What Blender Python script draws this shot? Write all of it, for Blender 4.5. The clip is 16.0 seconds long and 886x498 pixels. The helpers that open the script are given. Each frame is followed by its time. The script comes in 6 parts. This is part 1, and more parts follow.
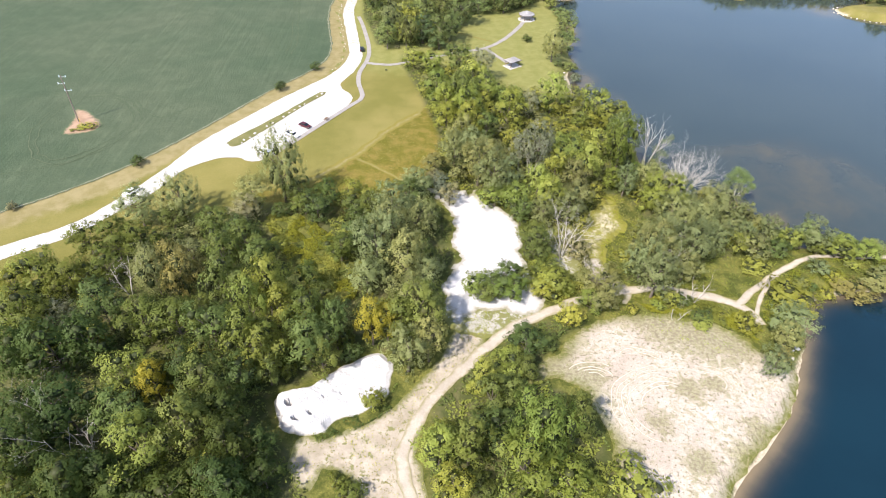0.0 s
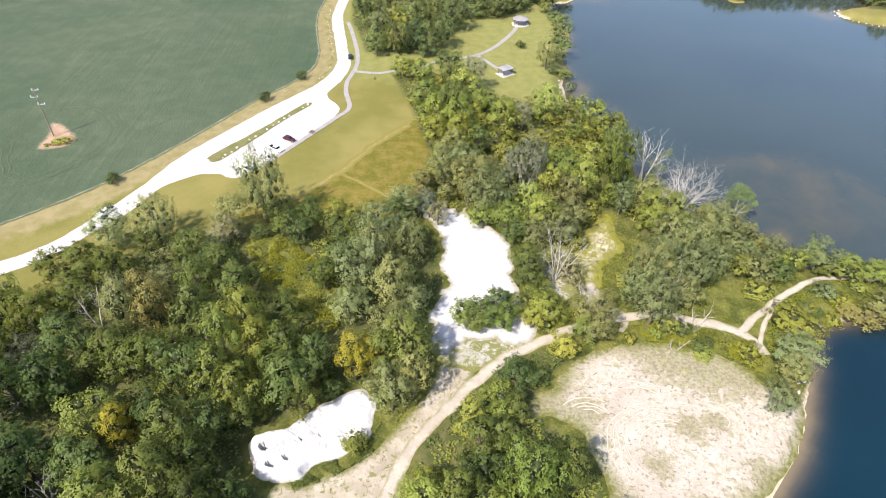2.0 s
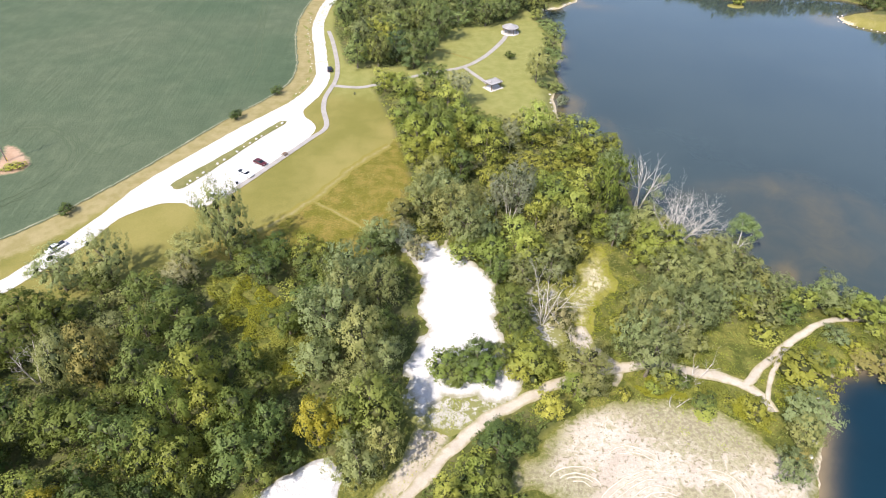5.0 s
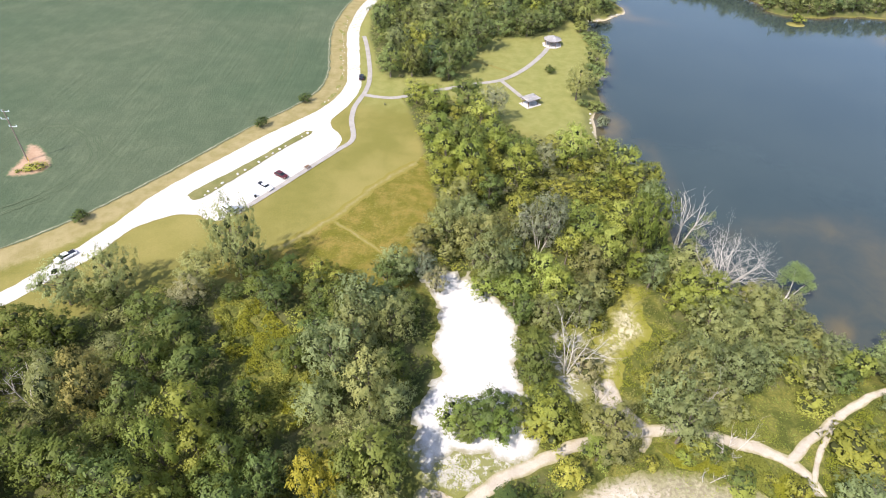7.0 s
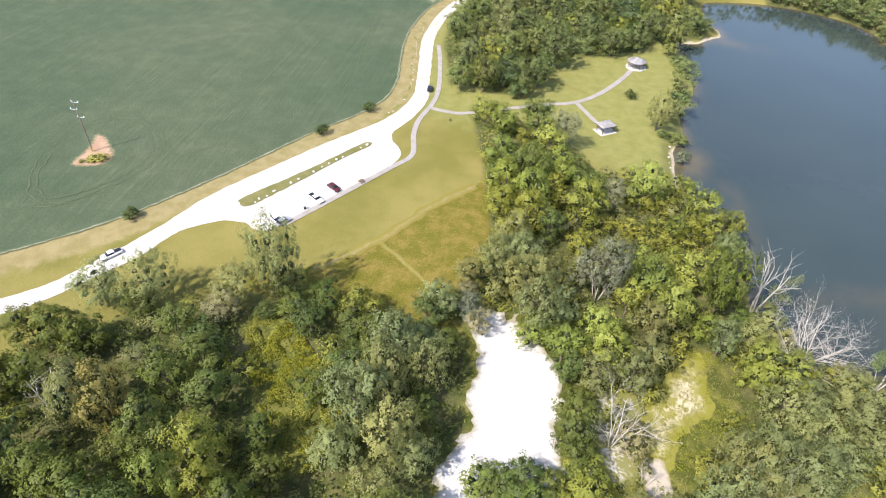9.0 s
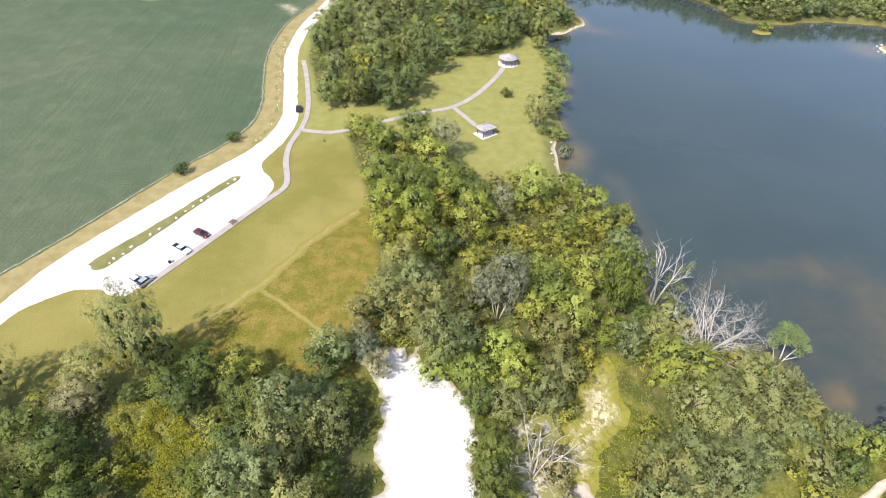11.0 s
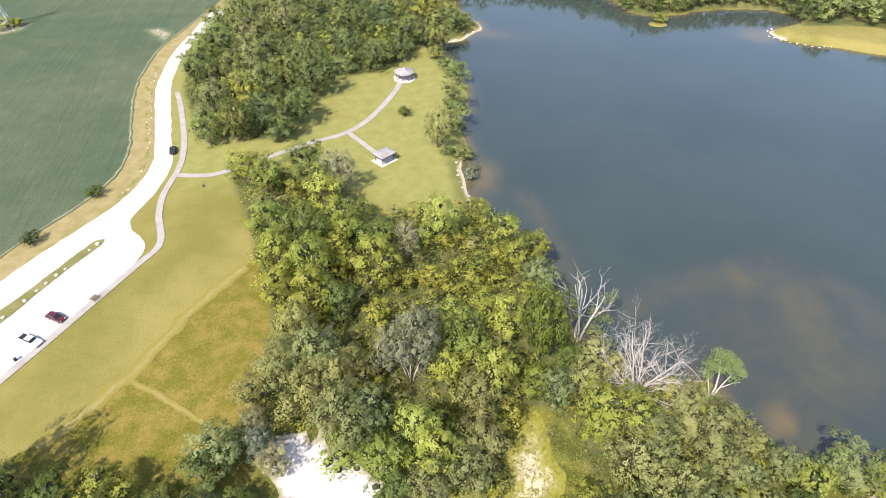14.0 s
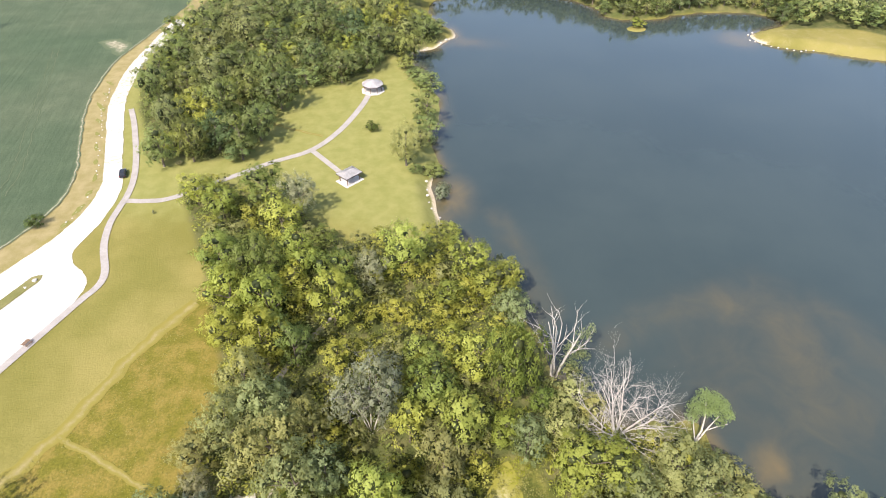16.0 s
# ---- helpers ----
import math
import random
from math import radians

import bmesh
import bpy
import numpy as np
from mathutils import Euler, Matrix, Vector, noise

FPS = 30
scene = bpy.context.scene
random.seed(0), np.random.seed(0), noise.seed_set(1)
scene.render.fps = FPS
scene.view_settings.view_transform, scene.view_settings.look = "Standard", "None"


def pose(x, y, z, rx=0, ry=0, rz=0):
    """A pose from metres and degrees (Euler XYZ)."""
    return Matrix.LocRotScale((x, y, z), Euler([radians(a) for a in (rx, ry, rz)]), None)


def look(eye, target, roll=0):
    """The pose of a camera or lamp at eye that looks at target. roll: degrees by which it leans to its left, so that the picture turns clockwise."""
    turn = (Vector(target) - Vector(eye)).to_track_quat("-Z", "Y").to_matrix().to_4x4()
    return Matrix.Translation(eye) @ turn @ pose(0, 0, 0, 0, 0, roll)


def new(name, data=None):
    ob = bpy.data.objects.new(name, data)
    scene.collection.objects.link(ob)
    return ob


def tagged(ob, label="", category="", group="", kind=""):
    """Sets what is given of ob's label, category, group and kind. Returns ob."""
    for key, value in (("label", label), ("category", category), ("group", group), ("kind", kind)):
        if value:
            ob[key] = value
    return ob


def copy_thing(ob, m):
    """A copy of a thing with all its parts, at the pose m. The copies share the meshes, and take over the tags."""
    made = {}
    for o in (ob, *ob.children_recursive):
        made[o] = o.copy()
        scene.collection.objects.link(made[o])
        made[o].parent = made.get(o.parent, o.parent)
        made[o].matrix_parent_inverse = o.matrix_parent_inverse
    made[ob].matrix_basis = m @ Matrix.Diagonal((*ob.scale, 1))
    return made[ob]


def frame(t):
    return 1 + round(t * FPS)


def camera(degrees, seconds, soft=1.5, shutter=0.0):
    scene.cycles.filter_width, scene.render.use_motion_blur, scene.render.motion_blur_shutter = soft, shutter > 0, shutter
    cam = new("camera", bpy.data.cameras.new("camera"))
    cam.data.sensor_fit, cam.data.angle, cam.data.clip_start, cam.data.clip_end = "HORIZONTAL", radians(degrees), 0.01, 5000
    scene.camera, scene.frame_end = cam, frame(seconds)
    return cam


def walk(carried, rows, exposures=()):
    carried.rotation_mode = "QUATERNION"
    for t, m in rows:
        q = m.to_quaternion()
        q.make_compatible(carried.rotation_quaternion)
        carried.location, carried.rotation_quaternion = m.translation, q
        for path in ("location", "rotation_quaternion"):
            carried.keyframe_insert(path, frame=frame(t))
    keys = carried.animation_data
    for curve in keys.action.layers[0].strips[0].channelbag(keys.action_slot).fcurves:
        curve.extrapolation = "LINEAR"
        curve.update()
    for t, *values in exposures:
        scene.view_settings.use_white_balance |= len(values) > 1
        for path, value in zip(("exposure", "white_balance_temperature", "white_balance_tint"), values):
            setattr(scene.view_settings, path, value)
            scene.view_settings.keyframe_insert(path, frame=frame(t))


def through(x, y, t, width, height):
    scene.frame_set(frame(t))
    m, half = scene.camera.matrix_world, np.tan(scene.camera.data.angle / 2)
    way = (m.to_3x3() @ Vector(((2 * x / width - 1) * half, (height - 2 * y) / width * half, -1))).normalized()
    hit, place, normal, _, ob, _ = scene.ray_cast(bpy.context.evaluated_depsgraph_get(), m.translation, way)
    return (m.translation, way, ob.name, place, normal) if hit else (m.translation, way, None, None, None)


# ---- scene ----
UNIT = 1.14                     # metres in one unit of the plan below
cam = camera(72.4, 16.0, soft=1.05)
PATH = [
    (0, (1.88, 4.45, 107.37), (2.083, 12.113, 100.951), 1.60),
    (0.5, (2.50, 6.96, 107.50), (2.703, 14.615, 101.068), 1.60),
    (1, (3.12, 9.51, 107.62), (3.321, 17.166, 101.194), 1.60),
    (1.5, (3.84, 12.25, 107.67), (4.056, 19.897, 101.230), 1.50),
    (2, (4.69, 14.94, 107.71), (4.925, 22.575, 101.260), 1.50),
    (2.5, (5.37, 17.63, 107.66), (5.791, 25.250, 101.201), 1.40),
    (3, (6.09, 20.41, 107.54), (6.478, 28.030, 101.076), 1.50),
    (3.5, (6.94, 23.34, 107.44), (7.242, 30.954, 100.970), 1.60),
    (4, (8.01, 26.17, 107.44), (8.256, 33.777, 100.962), 1.50),
    (4.2, (8.41, 27.36, 107.46), (8.794, 34.964, 100.977), 1.30),
    (4.8, (9.46, 31.05, 107.39), (9.779, 38.653, 100.902), 1.37),
    (5.4, (10.31, 35.06, 107.31), (10.499, 42.652, 100.805), 1.65),
    (6, (11.05, 39.17, 107.24), (11.073, 46.758, 100.728), 1.96),
    (6.5, (11.63, 42.54, 107.23), (11.526, 50.118, 100.708), 2.10),
    (7, (12.26, 45.79, 107.27), (12.015, 53.362, 100.741), 2.10),
    (7.5, (12.78, 49.13, 107.26), (12.460, 56.696, 100.725), 2.20),
    (8, (13.25, 52.77, 107.16), (12.419, 60.286, 100.614), 2.70),
    (8.2, (13.51, 54.15, 107.12), (12.445, 61.631, 100.571), 2.50),
    (8.7, (14.14, 57.64, 106.96), (12.814, 65.079, 100.406), 2.56),
    (9.2, (14.94, 61.12, 106.64), (13.714, 68.582, 100.093), 2.56),
    (9.7, (15.83, 64.55, 106.24), (14.938, 72.074, 99.709), 2.48),
    (10.1, (16.57, 67.25, 105.93), (16.013, 74.811, 99.404), 2.33),
    (10.5, (17.30, 69.89, 105.66), (17.055, 77.467, 99.143), 2.10),
    (11, (18.20, 73.12, 105.40), (18.400, 80.709, 98.884), 1.80),
    (11.5, (19.04, 76.38, 105.09), (19.771, 83.935, 98.578), 1.40),
    (12, (20.01, 79.62, 104.79), (21.014, 87.145, 98.282), 1.20),
    (12.5, (21.31, 82.94, 104.49), (22.453, 90.446, 97.984), 1.20),
    (13, (22.93, 86.26, 104.20), (24.142, 93.763, 97.698), 1.10),
    (13.5, (24.78, 89.43, 103.84), (26.022, 96.924, 97.339), 1.10),
    (14, (26.78, 92.60, 103.41), (28.090, 100.085, 96.911), 1.00),
    (14.5, (28.76, 95.81, 102.90), (30.133, 103.273, 96.397), 0.90),
    (15, (30.73, 98.90, 102.44), (32.138, 106.364, 95.933), 1.00),
    (15.5, (32.50, 101.70, 102.16), (33.959, 109.168, 95.669), 1.00),
    (16, (33.94, 103.99, 101.99), (35.454, 111.444, 95.502), 0.90),
]
walk(cam, [(t, look(eye, target, roll)) for t, eye, target, roll in PATH], [(0.0, 0.76, 6500.0, 16.0), (10.3, 0.78, 6550.0, 16.0), (16.0, 0.90, 6800.0, 17.0)])

# ---------------- light ----------------
SUN_EL, SUN_AZ = radians(49.0), radians(-139.0)      # height; bearing from +y towards +x
world = bpy.data.worlds.new("sky")
scene.world = world
world.use_nodes = True
wt = world.node_tree
sky = wt.nodes.new("ShaderNodeTexSky")
sky.sky_type, sky.sun_disc = "NISHITA", False
sky.sun_elevation, sky.sun_rotation = SUN_EL, SUN_AZ % (2 * math.pi)
sky.altitude, sky.air_density, sky.dust_density = 200.0, 1.0, 1.5
wt.links.new(sky.outputs[0], wt.nodes["Background"].inputs[0])
wt.nodes["Background"].inputs[1].default_value = 0.18
sun = new("sun", bpy.data.lights.new("sun", "SUN"))
sun.data.energy, sun.data.angle, sun.data.color = 4.6, radians(0.6), (1.0, 0.95, 0.86)
to_sun = Vector((math.sin(SUN_AZ) * math.cos(SUN_EL), math.cos(SUN_AZ) * math.cos(SUN_EL), math.sin(SUN_EL)))
sun.matrix_world = look(to_sun * 300, (0, 0, 0))

# ---------------- materials ----------------
class Mat:
    """A small builder for node materials in world metres."""
    def __init__(self, name, rough=0.85, spec=0.3, metal=0.0):
        self.m = bpy.data.materials.new(name)
        self.m.use_nodes = True
        self.t = self.m.node_tree
        self.b = self.t.nodes["Principled BSDF"]
        self.b.inputs["Roughness"].default_value = rough
        self.b.inputs["Specular IOR Level"].default_value = spec
        self.b.inputs["Metallic"].default_value = metal
        self.geo = None

    def node(self, kind, **kw):
        n = self.t.nodes.new(kind)
        for k, v in kw.items():
            n.inputs[k].default_value = v
        return n

    def put(self, a, b):
        self.t.links.new(a, b)

    def where(self):
        if self.geo is None:
            self.geo = self.t.nodes.new("ShaderNodeNewGeometry")
        return self.geo.outputs["Position"]

    def noise(self, scale, detail=4.0, rough=0.55, distort=0.0, stretch=None):
        n = self.node("ShaderNodeTexNoise", Scale=scale, Detail=detail, Roughness=rough, Distortion=distort)
        p = self.where()
        if stretch:
            mp = self.t.nodes.new("ShaderNodeMapping")
            mp.inputs["Scale"].default_value = stretch[0]
            mp.inputs["Rotation"].default_value = (0, 0, radians(stretch[1]))
            self.put(p, mp.inputs["Vector"])
            p = mp.outputs[0]
        self.put(p, n.inputs["Vector"])
        return n.outputs["Fac"]

    def ramp(self, fac, stops):
        r = self.t.nodes.new("ShaderNodeValToRGB")
        e = r.color_ramp.elements
        while len(e) < len(stops):
            e.new(0.5)
        for el, (at, c) in zip(e, stops):
            el.position = at
            el.color = (*c, 1) if len(c) == 3 else c
        self.put(fac, r.inputs[0])
        return r.outputs[0]

    def step(self, fac, lo, hi):
        r = self.t.nodes.new("ShaderNodeMapRange")
        r.interpolation_type = "SMOOTHSTEP"
        r.inputs["From Min"].default_value, r.inputs["From Max"].default_value = lo, hi
        self.put(fac, r.inputs["Value"])
        return r.outputs[0]

    def mix(self, fac, a, b, how="MIX"):
        n = self.t.nodes.new("ShaderNodeMix")
        n.data_type, n.blend_type = "RGBA", how
        for s, v in ((n.inputs[0], fac), (n.inputs[6], a), (n.inputs[7], b)):
            if isinstance(v, (int, float)):
                s.default_value = v
            elif isinstance(v, tuple):
                s.default_value = (*v, 1)
            else:
                self.put(v, s)
        return n.outputs[2]

    def sum(self, a, b, how="ADD"):
        n = self.t.nodes.new("ShaderNodeMath")
        n.operation = how
        for s, v in zip(n.inputs, (a, b)):
            if isinstance(v, (int, float)):
                s.default_value = v
            else:
                self.put(v, s)
        return n.outputs[0]

    def attr(self, name):
        n = self.t.nodes.new("ShaderNodeAttribute")
        n.attribute_name = name
        return n

    def color(self, c):
        if isinstance(c, tuple):
            self.b.inputs["Base Color"].default_value = (*c, 1)
        else:
            self.put(c, self.b.inputs["Base Color"])
        return self

    def bump(self, h, strength=0.5, dist=0.1):
        n = self.node("ShaderNodeBump", Strength=strength, Distance=dist)
        self.put(h, n.inputs["Height"])
        self.put(n.outputs[0], self.b.inputs["Normal"])
        return self


def plain(name, c, rough=0.6, metal=0.0, vary=0.15, scale=2.0, spec=0.4):
    k = Mat(name, rough, spec, metal)
    lo, hi = tuple(v * (1 - vary) for v in c), tuple(min(1, v * (1 + vary)) for v in c)
    n = k.noise(scale, 5)
    k.color(k.ramp(n, [(0.3, lo), (0.7, hi)]))
    return k.m


def k_mix(a, b, t):
    return tuple(p + (q - p) * t for p, q in zip(a, b))


def leaf_material(name, dark, mid, light, through=0.47):
    """Leaves: each spray its own tone, each tree its own shift."""
    k = Mat(name, 0.6, 0.25)
    isl = k.t.nodes.new("ShaderNodeNewGeometry").outputs["Random Per Island"]
    info = k.t.nodes.new("ShaderNodeObjectInfo").outputs["Random"]
    patch = k.noise(0.45, 2)
    bough = k.attr("bough").outputs["Fac"]
    c = k.ramp(k.sum(k.sum(k.sum(isl, 0.30, "MULTIPLY"), k.sum(bough, 0.45, "MULTIPLY")), 0.12), [(0.0, k_mix(dark, mid, 0.65)), (0.5, mid), (1.0, k_mix(mid, light, 0.5))])
    c = k.mix(k.step(patch, 0.35, 0.7), c, k.mix(0.35, c, light))
    warm = k.mix(1.0, c, (1.14, 1.03, 0.88), "MULTIPLY")
    cool = k.mix(1.0, c, (0.84, 0.95, 1.04), "MULTIPLY")
    c = k.mix(info, cool, warm)
    own = k.sum(k.sum(info, 7.31, "MULTIPLY"), 0.0, "FRACT")
    c = k.mix(own, k.mix(1.0, c, (0.84, 0.85, 0.86), "MULTIPLY"), k.mix(1.0, c, (1.17, 1.16, 1.14), "MULTIPLY"))
    k.color(c)
    tr = k.t.nodes.new("ShaderNodeBsdfTranslucent")
    k.put(c, tr.inputs["Color"])
    ms = k.t.nodes.new("ShaderNodeMixShader")
    ms.inputs[0].default_value = through
    k.put(k.b.outputs[0], ms.inputs[1])
    k.put(tr.outputs[0], ms.inputs[2])
    k.put(ms.outputs[0], k.t.nodes["Material Output"].inputs["Surface"])
    return k.m


LEAF = {
    "mid": leaf_material("leaf_mid_green", (0.156, 0.174, 0.037), (0.291, 0.322, 0.065), (0.421, 0.462, 0.099)),
    "dark": leaf_material("leaf_dark_green", (0.082, 0.102, 0.028), (0.149, 0.188, 0.050), (0.224, 0.282, 0.075)),
    # Mid and lime copies with the southern wood's shade put into the leaf colour.
    "mid_shaded": leaf_material("leaf_mid_shaded", (0.076, 0.095, 0.020), (0.136, 0.167, 0.035), (0.208, 0.254, 0.055)),
    "lime_shaded": leaf_material("leaf_lime_shaded", (0.125, 0.139, 0.028), (0.227, 0.252, 0.051), (0.341, 0.374, 0.076)),
    # Mid and dark copies, lightened and blued to paint distance haze into leaves.
    "mid_hazed": leaf_material("leaf_mid_hazed", (0.125, 0.148, 0.047), (0.231, 0.273, 0.090), (0.342, 0.399, 0.131)),
    "dark_hazed": leaf_material("leaf_dark_hazed", (0.087, 0.112, 0.040), (0.158, 0.204, 0.072), (0.234, 0.300, 0.105)),
    # Darkened green: paints southwest corner shade; lone bushes use it as own colour.
    "deep": leaf_material("leaf_darkened_green", (0.045, 0.062, 0.014), (0.080, 0.113, 0.026), (0.120, 0.167, 0.040)),
    "vivid": leaf_material("leaf_vivid_green", (0.104, 0.131, 0.027), (0.188, 0.235, 0.047), (0.286, 0.351, 0.074)),
    "fresh": leaf_material("leaf_fresh_green", (0.121, 0.152, 0.055), (0.220, 0.275, 0.099), (0.330, 0.413, 0.149)),
    "grey": leaf_material("leaf_grey_green", (0.146, 0.160, 0.064), (0.263, 0.287, 0.113), (0.375, 0.408, 0.166)),
    "lime": leaf_material("leaf_yellow_green", (0.189, 0.200, 0.044), (0.341, 0.363, 0.078), (0.490, 0.518, 0.114)),
    "bush": leaf_material("leaf_bright_brush", (0.170, 0.180, 0.020), (0.285, 0.300, 0.032), (0.400, 0.415, 0.050)),
    "yellow": leaf_material("leaf_yellow", (0.204, 0.171, 0.022), (0.363, 0.303, 0.037), (0.517, 0.435, 0.055)),
    "brown": leaf_material("leaf_olive_brown", (0.148, 0.142, 0.050), (0.268, 0.256, 0.090), (0.402, 0.385, 0.135)),
    "pale": leaf_material("leaf_pale_dry", (0.146, 0.149, 0.086), (0.266, 0.271, 0.157), (0.399, 0.406, 0.235)),
}


def bark_material(name, a, b):
    k = Mat(name, 0.9, 0.2)
    n = k.noise(3.0, 6, 0.6, 0.3, ((1, 1, 0.2), 0))
    k.color(k.ramp(n, [(0.3, a), (0.7, b)])).bump(n, 0.6, 0.05)
    return k.m


# Dark core colour paints the shade in gaps between leaf clusters.
INNER_SHADE = leaf_material("inner_gap_shade", (0.036, 0.044, 0.014), (0.050, 0.060, 0.019), (0.066, 0.078, 0.025), 0.2)
BARK = bark_material("bark_grey_brown", (0.08, 0.065, 0.05), (0.20, 0.17, 0.135))
DEADWOOD = bark_material("bleached_dead_wood", (0.32, 0.29, 0.25), (0.58, 0.55, 0.49))


def ground_material():
    k = Mat("grass_and_soil", 0.95, 0.15)
    a, b = k.attr("zone"), k.attr("zone_b")
    sa, sb = k.t.nodes.new("ShaderNodeSeparateColor"), k.t.nodes.new("ShaderNodeSeparateColor")
    k.put(a.outputs["Color"], sa.inputs[0])
    k.put(b.outputs["Color"], sb.inputs[0])
    big, mid, fine = k.noise(0.035, 4, 0.6), k.noise(0.25, 5, 0.6), k.noise(2.2, 6, 0.7)
    wob = k.sum(k.sum(mid, 0.5, "SUBTRACT"), k.sum(k.sum(fine, 0.5, "SUBTRACT"), 0.5, "MULTIPLY"))

    def zone(out, soft=0.22, wobble=0.8):
        return k.step(k.sum(out, k.sum(wob, wobble, "MULTIPLY")), 0.5 - soft, 0.5 + soft)
    lawn = k.mix(k.step(big, 0.35, 0.65), (0.166, 0.152, 0.038), (0.235, 0.200, 0.064))
    lawn = k.mix(k.step(fine, 0.3, 0.75), k.mix(1.0, lawn, (0.82, 0.86, 0.8), "MULTIPLY"), lawn)
    meadow = k.mix(k.step(mid, 0.35, 0.68), (0.150, 0.134, 0.020), (0.245, 0.180, 0.046))
    meadow = k.mix(k.step(fine, 0.35, 0.7), k.mix(1.0, meadow, (0.62, 0.70, 0.6), "MULTIPLY"), meadow)
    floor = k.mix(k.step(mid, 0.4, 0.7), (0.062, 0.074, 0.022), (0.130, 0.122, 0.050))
    dry = k.mix(k.step(mid, 0.3, 0.7), (0.205, 0.172, 0.070), (0.265, 0.222, 0.108))
    scrub = k.mix(k.step(mid, 0.38, 0.62), (0.098, 0.106, 0.022), (0.215, 0.198, 0.048))
    scrub = k.mix(k.step(fine, 0.4, 0.7), k.mix(1.0, scrub, (0.55, 0.62, 0.6), "MULTIPLY"), scrub)
    sand = k.mix(k.step(fine, 0.3, 0.7), (0.33, 0.27, 0.18), (0.55, 0.48, 0.36))
    lush = k.mix(k.step(mid, 0.3, 0.7), (0.174, 0.178, 0.050), (0.218, 0.212, 0.070))
    lawn = k.mix(zone(sb.outputs[2], 0.45, 0.5), lawn, lush)
    c = k.mix(zone(sa.outputs[0], 0.12, 0.5), lawn, meadow)
    c = k.mix(zone(sa.outputs[2]), c, dry)
    c = k.mix(zone(sb.outputs[0]), c, scrub)
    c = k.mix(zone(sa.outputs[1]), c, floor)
    c = k.mix(zone(sb.outputs[1]), c, sand)
    return k.color(c).bump(k.sum(fine, mid), 0.6, 0.25).m


def crop_material():
    k = Mat("crop_leaves", 0.9, 0.2)
    big, mid, fine = k.noise(0.012, 3), k.noise(0.12, 5, 0.6), k.noise(1.3, 6, 0.7)
    rows = k.noise(0.55, 3, 0.6, 0.0, ((1.0, 0.03, 1.0), 12))
    c = k.mix(k.step(big, 0.3, 0.7), (0.068, 0.100, 0.054), (0.102, 0.124, 0.072))
    c = k.mix(k.step(mid, 0.35, 0.75), k.mix(1.0, c, (0.78, 0.82, 0.80), "MULTIPLY"), c)
    c = k.mix(k.step(rows, 0.42, 0.7), c, k.mix(1.0, c, (1.07, 1.06, 1.06), "MULTIPLY"))
    c = k.mix(k.step(fine, 0.3, 0.75), k.mix(1.0, c, (0.78, 0.80, 0.78), "MULTIPLY"), c)
    return k.color(c).bump(k.sum(fine, rows), 0.7, 0.4).m


def loose_material(name, a, b, under=None, cut=(0.15, 0.75), grain=3.0, stain=0.2, bump=0.15, blotch=None, hard=0.25):
    """Gravel, dust or sand that gives way to what grows round it near its edge."""
    k = Mat(name, 0.95, 0.1)
    big, fine = k.noise(stain, 5, 0.62), k.noise(grain, 6, 0.7)
    c = k.mix(k.step(big, 0.3, 0.7), a, b)
    c = k.mix(k.step(fine, 0.25, 0.7), k.mix(1.0, c, (0.86, 0.85, 0.83), "MULTIPLY"), c)
    if blotch:
        n = k.noise(blotch[1], 6, 0.68, 0.4)
        c = k.mix(k.step(n, blotch[2], blotch[2] + 0.08), c, blotch[0])
    if under:
        e = k.sum(k.attr("edge").outputs["Fac"], k.sum(k.sum(k.noise(0.8, 6, 0.65), 0.5, "SUBTRACT"), 1.3, "MULTIPLY"))
        c = k.mix(k.step(e, *cut), under, c)
    return k.color(c).bump(fine, hard, bump).m


def water_material(name, deep, mid, tint, ior=1.5, murk=0.6):
    """Still water: clouded here and there, tinted by the bed where it is shallow, faint wind ripples."""
    k = Mat(name, 0.09, 0.5)
    k.b.inputs["IOR"].default_value = ior
    sh = k.attr("shallow").outputs["Fac"]
    n = k.noise(0.02, 4, 0.6)
    c = k.mix(k.step(n, 0.3, 0.7), deep, mid)
    f = k.sum(sh, k.sum(k.sum(sh, k.sum(k.noise(0.09, 6, 0.62, 0.6), 0.5, "SUBTRACT"), "MULTIPLY"), murk * 2.0, "MULTIPLY"))
    c = k.mix(k.step(f, 0.02, 1.0), c, tint)
    w = k.noise(1.1, 4, 0.6, 0.0, ((1, 0.5, 1), 25))
    return k.color(c).bump(w, 0.09, 0.15).m


